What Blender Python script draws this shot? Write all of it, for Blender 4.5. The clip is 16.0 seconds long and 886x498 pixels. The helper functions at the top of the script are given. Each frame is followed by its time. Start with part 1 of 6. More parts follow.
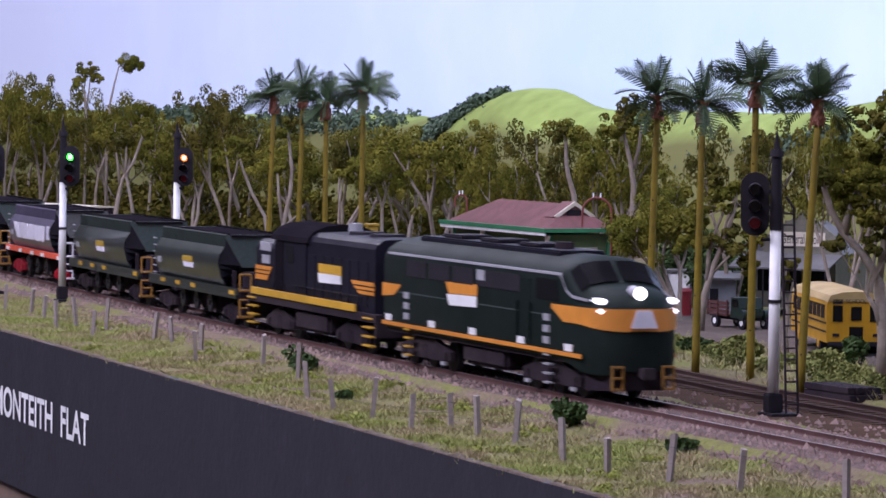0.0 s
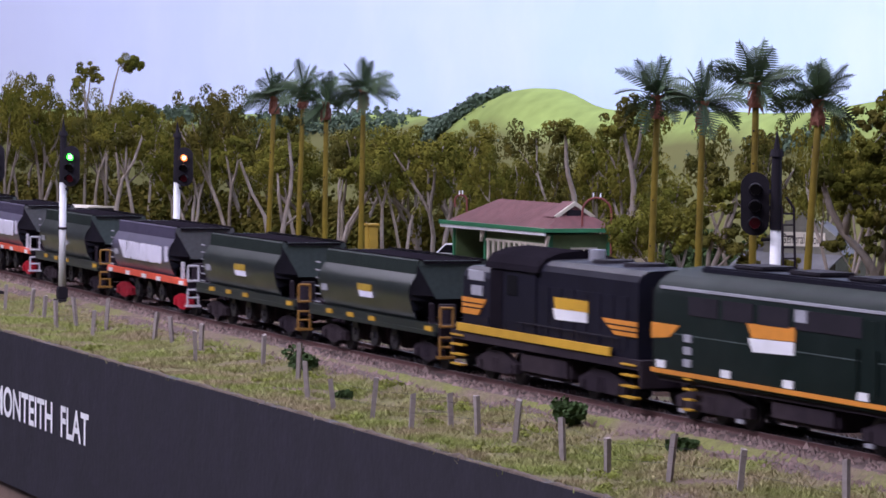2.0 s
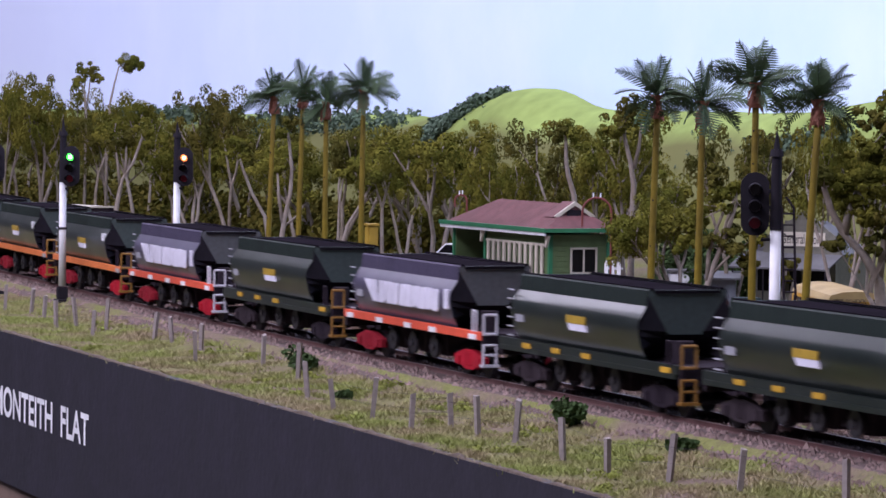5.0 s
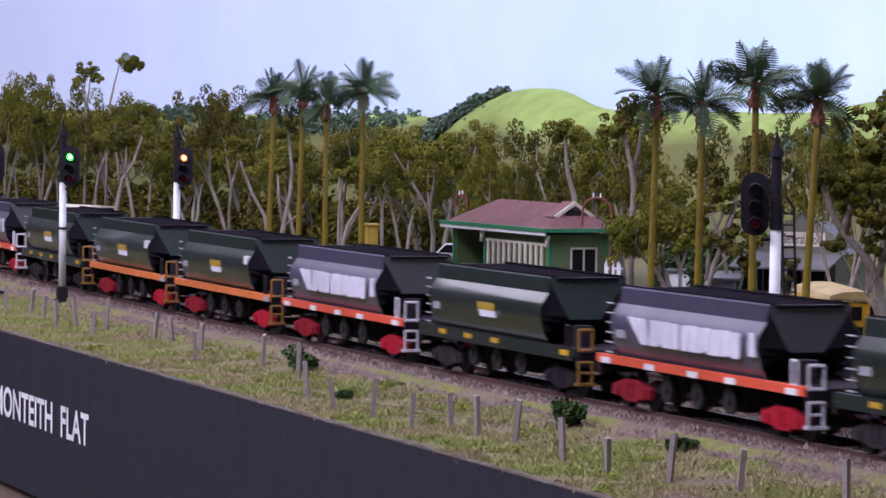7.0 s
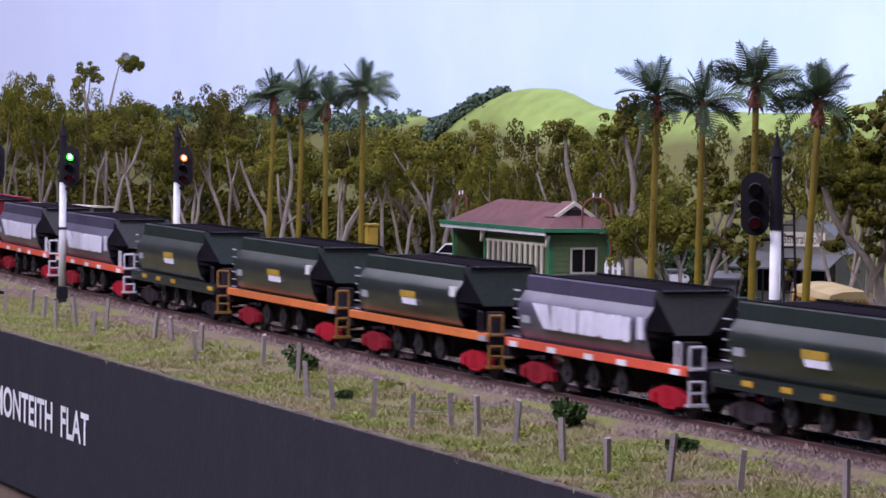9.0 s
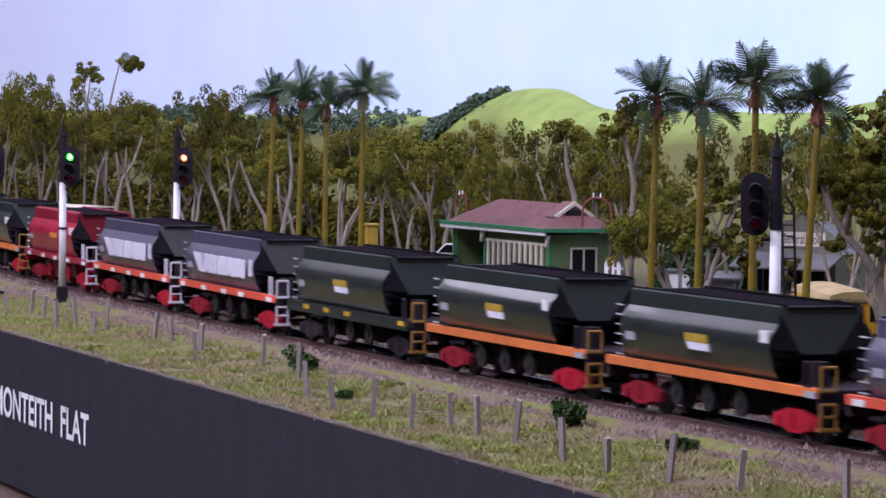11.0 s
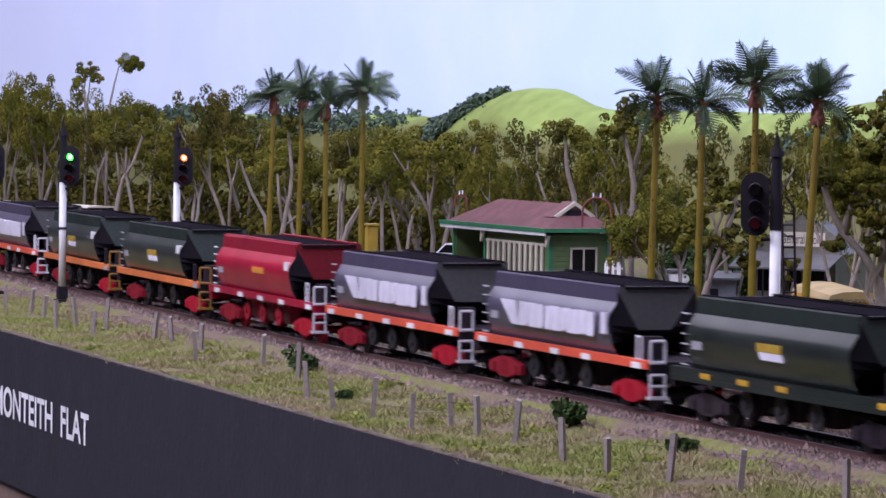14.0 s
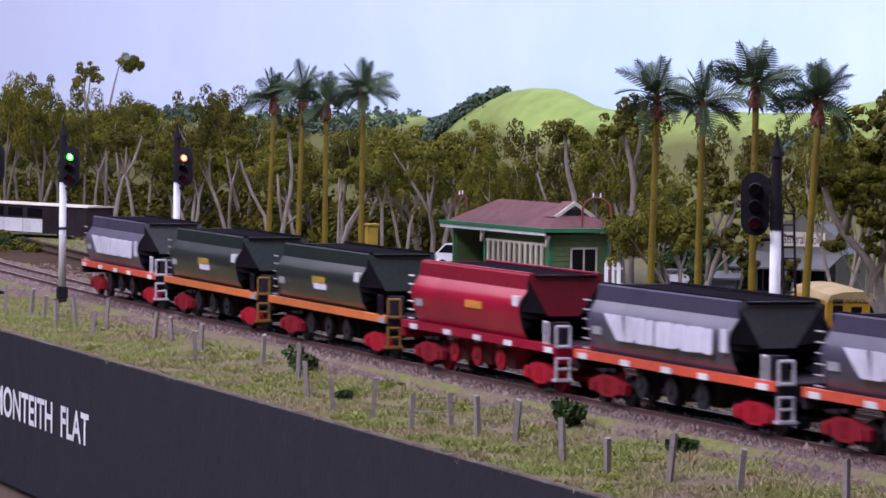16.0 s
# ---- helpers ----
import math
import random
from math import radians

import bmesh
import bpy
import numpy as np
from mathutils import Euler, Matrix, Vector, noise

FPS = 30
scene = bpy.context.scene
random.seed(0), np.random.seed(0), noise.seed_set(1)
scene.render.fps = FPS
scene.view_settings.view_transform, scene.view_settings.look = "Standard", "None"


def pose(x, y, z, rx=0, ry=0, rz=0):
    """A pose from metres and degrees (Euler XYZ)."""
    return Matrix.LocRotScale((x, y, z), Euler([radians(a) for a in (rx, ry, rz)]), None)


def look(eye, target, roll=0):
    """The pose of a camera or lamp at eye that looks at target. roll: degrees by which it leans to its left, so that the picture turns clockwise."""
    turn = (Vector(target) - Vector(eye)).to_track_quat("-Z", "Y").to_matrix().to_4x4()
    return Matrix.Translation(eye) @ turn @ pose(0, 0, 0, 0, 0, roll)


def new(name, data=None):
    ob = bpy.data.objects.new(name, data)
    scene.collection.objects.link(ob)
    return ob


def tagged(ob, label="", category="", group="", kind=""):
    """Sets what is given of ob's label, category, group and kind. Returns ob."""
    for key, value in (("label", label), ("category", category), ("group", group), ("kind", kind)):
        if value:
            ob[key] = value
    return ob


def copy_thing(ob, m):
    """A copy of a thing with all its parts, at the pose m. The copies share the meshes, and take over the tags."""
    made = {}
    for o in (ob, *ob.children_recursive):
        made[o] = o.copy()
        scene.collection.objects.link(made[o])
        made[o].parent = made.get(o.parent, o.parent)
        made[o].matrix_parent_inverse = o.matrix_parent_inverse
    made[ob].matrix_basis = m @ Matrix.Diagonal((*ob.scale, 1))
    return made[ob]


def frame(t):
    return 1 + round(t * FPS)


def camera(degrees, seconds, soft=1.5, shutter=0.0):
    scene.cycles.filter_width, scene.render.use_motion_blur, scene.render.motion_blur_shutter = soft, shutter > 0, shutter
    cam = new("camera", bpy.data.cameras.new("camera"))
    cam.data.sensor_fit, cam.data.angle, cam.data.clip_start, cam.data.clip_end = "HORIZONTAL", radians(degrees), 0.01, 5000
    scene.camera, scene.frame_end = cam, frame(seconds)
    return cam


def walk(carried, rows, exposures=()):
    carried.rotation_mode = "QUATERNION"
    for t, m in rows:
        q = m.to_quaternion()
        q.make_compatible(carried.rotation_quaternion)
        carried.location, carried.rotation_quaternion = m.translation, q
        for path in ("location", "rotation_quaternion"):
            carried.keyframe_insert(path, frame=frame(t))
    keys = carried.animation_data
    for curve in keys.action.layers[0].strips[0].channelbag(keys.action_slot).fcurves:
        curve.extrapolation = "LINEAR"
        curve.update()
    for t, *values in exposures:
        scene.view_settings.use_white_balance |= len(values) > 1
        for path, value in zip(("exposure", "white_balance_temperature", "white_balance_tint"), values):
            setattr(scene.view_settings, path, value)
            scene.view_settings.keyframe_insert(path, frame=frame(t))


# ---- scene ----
# A model railway in 1:87. Lengths below are in full-size metres of the modelled world; K brings them to the model's size.
K = 1 / 87.0
TABLE = 1.15
XC, BEND = -95.0, 4.266e-4


def W(x, y, z=0.0):
    return Vector(((x + 110.0) * K, y * K, TABLE + z * K))


def track_y(x):
    return BEND * (x - XC) ** 2


def track_turn(x):
    return math.degrees(math.atan(2 * BEND * (x - XC)))


def travelled(t):
    return 10.839 * t - 0.405 + 0.01016 * (t - 8) ** 2


def at(x, y, z=0.0, rz=0.0):
    w = W(x, y, z)
    return pose(w.x, w.y, w.z, 0, 0, rz)


# ---- camera ----
cam = camera(13.574, 16.0, soft=1.6, shutter=0.8)
EYE = W(0, -43.053, 8.474)
AIM = EYE + Vector((-0.93175, 0.36090, -0.04004))
walk(cam, [(0.0, look(EYE, AIM, 0.70)), (16.0, look(EYE, AIM, 0.70))],
     exposures=[(0.0, 0.0, 6050, 27), (16.0, 0.0, 6050, 27)])

# ---- light: unseen area lamps added over the layout ----
world = bpy.data.worlds.new("ambient_fill")
scene.world = world
world.use_nodes = True
# Faint purple ambient added to lift the blacks
world.node_tree.nodes["Background"].inputs[0].default_value = (0.84, 0.77, 1.0, 1)
world.node_tree.nodes["Background"].inputs[1].default_value = 0.15


def added_area_lamp(x, y, z, length, width, power, aim, colour=(0.93, 0.93, 1.0)):
    data = bpy.data.lights.new("added_area_lamp", "AREA")
    data.shape, data.size, data.size_y, data.energy, data.color = "RECTANGLE", length, width, power, colour
    ob = new("added_area_lamp", data)
    ob.matrix_world = look((x, y, z), aim)
    return ob


# Unseen lamps added: overhead, camera side for the fascia, far end for hopper highlights
added_area_lamp(-0.75, 0.05, 2.45, 2.8, 0.22, 30, (-0.75, 0.12, 1.15))
added_area_lamp(0.05, -1.35, 2.45, 2.6, 0.25, 54, (-0.5, 0.1, 1.15))
added_area_lamp(-3.3, -0.1, 2.5, 1.6, 0.5, 15, (-0.6, 0.0, 1.15))

# ---- materials ----


def mat(name, colour, rough=0.6, metal=0.0, vary=0.25, scale=300.0, bump=0.0, second=None, mix_scale=40.0, mix_edge=0.5,
        per_piece=0.0, spec=0.5, coat=0.0):
    m = bpy.data.materials.new(name)
    m.use_nodes = True
    nt = m.node_tree
    n, l = nt.nodes, nt.links
    bsdf = n["Principled BSDF"]
    tc = n.new("ShaderNodeTexCoord")
    n1 = n.new("ShaderNodeTexNoise")
    n1.inputs["Scale"].default_value, n1.inputs["Detail"].default_value = scale, 5
    l.new(tc.outputs["Object"], n1.inputs["Vector"])
    n2 = n.new("ShaderNodeTexNoise")
    n2.inputs["Scale"].default_value, n2.inputs["Detail"].default_value = mix_scale, 3
    l.new(tc.outputs["Object"], n2.inputs["Vector"])
    base = n.new("ShaderNodeMixRGB")
    base.inputs[1].default_value = (*colour, 1)
    base.inputs[2].default_value = (*(second or [c * 0.8 for c in colour]), 1)
    ramp = n.new("ShaderNodeValToRGB")
    ramp.color_ramp.elements[0].position, ramp.color_ramp.elements[1].position = mix_edge - 0.12, mix_edge + 0.12
    l.new(n2.outputs["Fac"], ramp.inputs[0])
    l.new(ramp.outputs[0], base.inputs[0])
    hsv = n.new("ShaderNodeHueSaturation")
    l.new(base.outputs[0], hsv.inputs["Color"])
    mul = n.new("ShaderNodeMath")
    mul.operation = "MULTIPLY_ADD"
    mul.inputs[1].default_value, mul.inputs[2].default_value = vary * 2, 1 - vary
    l.new(n1.outputs["Fac"], mul.inputs[0])
    value = mul.outputs[0]
    if per_piece:
        geo = n.new("ShaderNodeNewGeometry")
        inf = n.new("ShaderNodeObjectInfo")
        add = n.new("ShaderNodeMath")
        l.new(geo.outputs["Random Per Island"], add.inputs[0])
        l.new(inf.outputs["Random"], add.inputs[1])
        m2 = n.new("ShaderNodeMath")
        m2.operation = "MULTIPLY_ADD"
        m2.inputs[1].default_value, m2.inputs[2].default_value = per_piece, 1 - per_piece
        l.new(add.outputs[0], m2.inputs[0])
        m3 = n.new("ShaderNodeMath")
        m3.operation = "MULTIPLY"
        l.new(value, m3.inputs[0])
        l.new(m2.outputs[0], m3.inputs[1])
        value = m3.outputs[0]
    l.new(value, hsv.inputs["Value"])
    l.new(hsv.outputs[0], bsdf.inputs["Base Color"])
    rr = n.new("ShaderNodeMath")
    rr.operation = "MULTIPLY_ADD"
    rr.inputs[1].default_value, rr.inputs[2].default_value = 0.25, rough - 0.12
    l.new(n2.outputs["Fac"], rr.inputs[0])
    l.new(rr.outputs[0], bsdf.inputs["Roughness"])
    bsdf.inputs["Metallic"].default_value = metal
    bsdf.inputs["Specular IOR Level"].default_value = spec
    bsdf.inputs["Coat Weight"].default_value = coat
    if bump:
        b = n.new("ShaderNodeBump")
        b.inputs["Strength"].default_value, b.inputs["Distance"].default_value = bump, 0.001
        l.new(n1.outputs["Fac"], b.inputs["Height"])
        l.new(b.outputs[0], bsdf.inputs["Normal"])
    return m


def glow(name, colour, strength):
    m = bpy.data.materials.new(name)
    m.use_nodes = True
    b = m.node_tree.nodes["Principled BSDF"]
    b.inputs["Base Color"].default_value = (*colour, 1)
    b.inputs["Emission Color"].default_value = (*colour, 1)
    b.inputs["Emission Strength"].default_value = strength
    return m


GREEN = mat("loco_green_paint", (0.0065, 0.0125, 0.0115), 0.58, vary=0.4, scale=120, second=(0.010, 0.016, 0.015), spec=0.09)
NAVY = mat("loco_dark_blue_paint", (0.010, 0.0095, 0.018), 0.5, vary=0.35, scale=120, spec=0.16)
HOPGREEN = mat("hopper_green_paint", (0.010, 0.016, 0.014), 0.33, vary=0.3, second=(0.014, 0.020, 0.018), spec=0.8, coat=0.22)
HOPGREY = mat("hopper_grey_paint", (0.078, 0.069, 0.112), 0.33, vary=0.2, second=(0.066, 0.060, 0.093), spec=0.8)
HOPRED = mat("hopper_red_paint", (0.34, 0.004, 0.030), 0.34, vary=0.2, second=(0.28, 0.004, 0.026), spec=0.5)
# Green and grey are lightened so the slope sheets look lit
SLOPE_G = mat("lightened_slope_green", (0.062, 0.085, 0.084), 0.6, vary=0.35, scale=600)
SLOPE_N = mat("lightened_slope_grey", (0.115, 0.122, 0.132), 0.6, vary=0.35, scale=600)
SLOPE_R = mat("slope_sheet_dull_red", (0.26, 0.010, 0.024), 0.6, vary=0.3, scale=600)
BLACK = mat("matt_black_paint", (0.017, 0.014, 0.021), 0.8, vary=0.3, spec=0.2)
UNDER = mat("mottled_near_black", (0.017, 0.011, 0.018), 0.85, vary=0.5, second=(0.030, 0.021, 0.027), spec=0.2)
WHEEL = mat("wheel_steel", (0.036, 0.033, 0.040), 0.5, metal=0.4, vary=0.4)
YELLOW = mat("yellow_paint", (0.58, 0.33, 0.03), 0.5, vary=0.15)
OCHRE = mat("grimy_yellow_handrail", (0.24, 0.115, 0.016), 0.6, vary=0.3)
ORANGE = mat("orange_paint", (0.66, 0.25, 0.035), 0.5, vary=0.15)
STRIPE = mat("worn_orange_stripe", (0.70, 0.185, 0.05), 0.5, vary=0.2)
REDSILL = mat("orange_red_paint", (0.72, 0.10, 0.05), 0.5, vary=0.15)
BOGIERED = mat("bogie_red_paint", (0.36, 0.010, 0.024), 0.7, vary=0.35, second=(0.22, 0.010, 0.02), spec=0.2)
WHITE = mat("white_paint", (0.78, 0.78, 0.82), 0.5, vary=0.12)
SIGNWHITE = mat("signwriting_white", (0.70, 0.68, 0.80), 0.55, vary=0.15)
LETTERWHITE = mat("bright_white_lettering", (0.93, 0.93, 0.95), 0.5, vary=0.04)
SILVER = mat("silver_grey_paint", (0.35, 0.35, 0.40), 0.4, vary=0.2)
GLASS = mat("dark_cab_glass", (0.007, 0.007, 0.009), 0.16, vary=0.1, spec=0.16)
RAIL = mat("rusty_rail_web", (0.085, 0.036, 0.034), 0.75, vary=0.4)
OLDWOOD = mat("dark_brown_old_sleeper", (0.030, 0.018, 0.013), 0.9, vary=0.5, per_piece=0.25, spec=0.1)
RAILDARK = mat("grimy_siding_rail", (0.036, 0.019, 0.017), 0.85, vary=0.4, spec=0.2)
RAILTOP = mat("worn_rail_head", (0.24, 0.19, 0.19), 0.35, metal=0.7, vary=0.3)
EMBLEM = mat("dull_yellow_emblem", (0.40, 0.26, 0.03), 0.55, vary=0.2)
PALEGREY = mat("pale_grey_handrail", (0.52, 0.50, 0.56), 0.5, vary=0.2)
# Duller copies of the body paints, grey and red darkened, keep coamings shaded
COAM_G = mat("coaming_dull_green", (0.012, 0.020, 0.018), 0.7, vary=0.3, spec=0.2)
COAM_N = mat("coaming_shaded_grey", (0.056, 0.048, 0.084), 0.7, vary=0.3, spec=0.2)
COAM_R = mat("coaming_shaded_red", (0.22, 0.006, 0.022), 0.7, vary=0.3, spec=0.2)
LIPSOIL = mat("bare_soil_edge", (0.085, 0.060, 0.045), 0.95, vary=0.5, scale=500, bump=0.6)
TINBLUE = mat("blue_grey_tin", (0.22, 0.235, 0.28), 0.7, vary=0.2)
# No sheen: for dark roofs, and for shade painted on the cab door
ROOFDARK = mat("dark_roof_and_recess_shade", (0.013, 0.011, 0.015), 1.0, vary=0.3, spec=0.0)
SLEEPER = mat("dark_sleeper_timber", (0.07, 0.045, 0.042), 0.85, vary=0.4, per_piece=0.25)
BALLAST = mat("pinkish_ballast_bed", (0.10, 0.072, 0.07), 0.95, vary=0.6, scale=900, bump=0.8, second=(0.10, 0.075, 0.07), mix_scale=25, spec=0.12)
STONE = mat("ballast_stone", (0.20, 0.142, 0.132), 0.95, vary=0.3, per_piece=0.62, spec=0.15)
EARTH = mat("grassy_scatter_soil", (0.135, 0.100, 0.078), 0.95, vary=0.6, scale=700, bump=0.8, second=(0.13, 0.135, 0.045), mix_scale=22, spec=0.12)
GRASS = mat("static_grass", (0.255, 0.288, 0.088), 0.95, vary=0.35, per_piece=0.3, second=(0.31, 0.255, 0.155), mix_scale=30, spec=0.1)
SCRUB = mat("pale_olive_scrub", (0.155, 0.165, 0.055), 0.95, vary=0.3, per_piece=0.35, second=(0.11, 0.125, 0.04), mix_scale=40, spec=0.1)
CLUMP = mat("yellow_green_foam", (0.20, 0.22, 0.050), 0.95, vary=0.35, per_piece=0.3, second=(0.17, 0.20, 0.05), spec=0.1)
SHRUB = mat("dark_shrub_foam", (0.044, 0.074, 0.027), 0.95, vary=0.35, per_piece=0.3, spec=0.1)
POSTWOOD = mat("weathered_grey_fence_timber", (0.27, 0.23, 0.225), 0.9, vary=0.4, scale=500)
FASCIA = mat("black_fascia_paint", (0.018, 0.0155, 0.026), 0.7, vary=0.4, scale=260, bump=0.25)
BARK = mat("pale_gum_bark", (0.245, 0.21, 0.185), 0.9, vary=0.45, scale=400, second=(0.20, 0.16, 0.13), mix_scale=60)
BARKD = mat("dark_gum_bark", (0.15, 0.12, 0.09), 0.9, vary=0.45, scale=400, second=(0.26, 0.22, 0.19), mix_scale=60)
LEAF = mat("olive_gum_leaves", (0.135, 0.122, 0.022), 0.9, vary=0.25, per_piece=0.26, second=(0.075, 0.080, 0.014), mix_scale=45, spec=0.0)
LEAF2 = mat("brownish_and_shaded_leaves", (0.100, 0.084, 0.019), 0.9, vary=0.25, per_piece=0.26, second=(0.056, 0.058, 0.014), mix_scale=45, spec=0.0)
PALMTRUNK = mat("palm_trunk_plastic", (0.185, 0.135, 0.016), 0.75, vary=0.3, second=(0.145, 0.105, 0.02), spec=0.15)
PALMKNOT = mat("palm_fruit_brown", (0.24, 0.085, 0.05), 0.7, vary=0.4)
FROND = mat("palm_frond_green", (0.032, 0.066, 0.022), 0.65, vary=0.25, per_piece=0.25)
ROOFRED = mat("maroon_corrugated_roof", (0.135, 0.050, 0.054), 0.8, vary=0.3, second=(0.11, 0.043, 0.046), mix_scale=90)
# Green darkened all over to take in the shade under the eaves
WALLGREEN = mat("station_green_boards", (0.105, 0.16, 0.062), 0.75, vary=0.2)
TRIMGREEN = mat("station_dark_green_trim", (0.02, 0.17, 0.075), 0.6, vary=0.2)
CREAM = mat("cream_trim_paint", (0.55, 0.50, 0.42), 0.6, vary=0.15)
CONCRETE = mat("platform_concrete", (0.11, 0.095, 0.092), 0.9, vary=0.35, bump=0.3)
ROADGREY = mat("gravel_yard", (0.098, 0.078, 0.070), 0.95, vary=0.4, scale=800, bump=0.4, spec=0.08)
BUSYELLOW = mat("school_bus_yellow", (0.50, 0.26, 0.008), 0.45, vary=0.15)
BUSROOF = mat("pale_bus_roof", (0.36, 0.26, 0.11), 0.6, vary=0.2)
STOREWALL = mat("store_weatherboard", (0.15, 0.145, 0.12), 0.8, vary=0.25)
STOREROOF = mat("store_iron_roof", (0.10, 0.098, 0.105), 0.6, vary=0.25)
BRICKRED = mat("red_box_paint", (0.24, 0.010, 0.02), 0.6, vary=0.2)
TRUCKGREEN = mat("truck_dark_green", (0.007, 0.022, 0.015), 0.45, vary=0.2)
RUSTWOOD = mat("brown_tray_boards", (0.075, 0.024, 0.022), 0.8, vary=0.4)
TIMBER = mat("benchwork_timber", (0.17, 0.115, 0.09), 0.8, vary=0.4, scale=60)
ROOMWALL = mat("room_wall_paint", (0.30, 0.29, 0.30), 0.9, vary=0.1, scale=8)
CARPET = mat("room_carpet", (0.12, 0.11, 0.12), 0.95, vary=0.3, scale=200)
SIDINGBED = mat("dark_siding_cinders", (0.062, 0.037, 0.026), 0.95, vary=0.5, scale=900, bump=0.6, spec=0.05)


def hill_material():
    """Hill colour mixed by height: darker olive at the foot, bright green on the tops."""
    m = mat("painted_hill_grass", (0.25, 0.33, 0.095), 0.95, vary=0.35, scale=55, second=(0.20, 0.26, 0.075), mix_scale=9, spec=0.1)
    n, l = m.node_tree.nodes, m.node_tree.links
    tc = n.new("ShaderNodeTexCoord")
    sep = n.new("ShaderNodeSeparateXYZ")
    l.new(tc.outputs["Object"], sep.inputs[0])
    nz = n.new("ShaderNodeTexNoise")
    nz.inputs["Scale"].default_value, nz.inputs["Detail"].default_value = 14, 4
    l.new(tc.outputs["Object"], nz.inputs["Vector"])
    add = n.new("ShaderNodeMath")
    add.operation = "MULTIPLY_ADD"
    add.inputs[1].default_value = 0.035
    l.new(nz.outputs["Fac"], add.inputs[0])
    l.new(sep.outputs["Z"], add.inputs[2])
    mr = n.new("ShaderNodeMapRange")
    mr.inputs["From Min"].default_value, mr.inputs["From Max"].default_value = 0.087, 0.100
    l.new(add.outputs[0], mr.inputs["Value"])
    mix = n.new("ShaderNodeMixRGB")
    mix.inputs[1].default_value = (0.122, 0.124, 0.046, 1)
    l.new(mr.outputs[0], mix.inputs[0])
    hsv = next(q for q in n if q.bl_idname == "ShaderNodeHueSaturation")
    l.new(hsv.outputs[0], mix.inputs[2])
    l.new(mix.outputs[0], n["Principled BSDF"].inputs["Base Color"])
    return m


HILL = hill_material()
FARTREE = mat("painted_far_trees", (0.078, 0.120, 0.080), 0.95, vary=0.35, per_piece=0.3)
ARCHRUST = mat("rust_red_iron", (0.16, 0.035, 0.03), 0.7, vary=0.3)
LAMPWHITE = glow("headlamp_white", (1.0, 0.97, 0.92), 9.0)
MARKER = glow("marker_lamp_white", (0.95, 0.93, 1.0), 2.5)
LAMPGREEN = glow("signal_green_lamp", (0.04, 1.0, 0.07), 3.5)
LAMPAMBER = glow("signal_amber_lamp", (1.0, 0.27, 0.06), 1.9)
AMBERCORE = glow("amber_lamp_core", (1.0, 0.72, 0.38), 4.0)
GREENCORE = glow("green_lamp_core", (0.55, 1.0, 0.55), 4.0)
LAMPDARK = mat("unlit_lens", (0.03, 0.02, 0.02), 0.3, vary=0.1)
LAMPREDDIM = mat("red_lens", (0.42, 0.03, 0.06), 0.3, vary=0.1)

# ---- building helpers ----


def B():
    return bmesh.new()


def part(name, bm, material, parent=None, label="", smooth=False):
    bmesh.ops.scale(bm, vec=(K, K, K), verts=bm.verts)
    bmesh.ops.recalc_face_normals(bm, faces=bm.faces)
    me = bpy.data.meshes.new(name)
    bm.to_mesh(me)
    bm.free()
    if smooth:
        me.shade_smooth()
    me.materials.append(material)
    ob = new(name, me)
    if parent:
        ob.parent = parent
    if label:
        ob["label"] = label
    return ob


def raw(name, verts, faces, material, parent=None, label=""):
    me = bpy.data.meshes.new(name)
    me.from_pydata([(a * K, b * K, c * K) for a, b, c in verts], [], faces)
    me.materials.append(material)
    ob = new(name, me)
    if parent:
        ob.parent = parent
    if label:
        ob["label"] = label
    return ob


def thing(name, m, label, category, group=""):
    ob = new(name)
    ob.empty_display_size = 0.01
    ob.matrix_basis = m
    return tagged(ob, label, category, group)


def box(bm, x0, x1, y0, y1, z0, z1, bevel=0.0):
    vs = [bm.verts.new((x, y, z)) for x in (x0, x1) for y in (y0, y1) for z in (z0, z1)]
    fs = [bm.faces.new([vs[i] for i in q]) for q in ((0, 1, 3, 2), (4, 6, 7, 5), (0, 4, 5, 1), (2, 3, 7, 6), (0, 2, 6, 4), (1, 5, 7, 3))]
    if bevel:
        es = {e for f in fs for e in f.edges}
        bmesh.ops.bevel(bm, geom=list(es), offset=bevel, segments=2, affect="EDGES")
    return bm


def tube(bm, p0, p1, r0, r1=None, seg=8, cap=True):
    r1 = r0 if r1 is None else r1
    p0, p1 = Vector(p0), Vector(p1)
    d = (p1 - p0).normalized()
    u = d.orthogonal().normalized()
    v = d.cross(u)
    rings = []
    for p, r in ((p0, r0), (p1, r1)):
        rings.append([bm.verts.new(p + (u * math.cos(a) + v * math.sin(a)) * r) for a in [2 * math.pi * i / seg for i in range(seg)]])
    for i in range(seg):
        j = (i + 1) % seg
        bm.faces.new((rings[0][i], rings[0][j], rings[1][j], rings[1][i]))
    if cap:
        bm.faces.new(rings[0][::-1])
        bm.faces.new(rings[1])
    return bm


def loft(bm, rings, closed=False, cap0=True, cap1=True):
    vr = [[bm.verts.new(p) for p in r] for r in rings]
    n = len(vr[0])
    for a, b in zip(vr, vr[1:]):
        for i in range(n if closed else n - 1):
            j = (i + 1) % n
            bm.faces.new((a[i], a[j], b[j], b[i]))
    if cap0:
        bm.faces.new(vr[0][::-1])
    if cap1:
        bm.faces.new(vr[-1])
    return bm


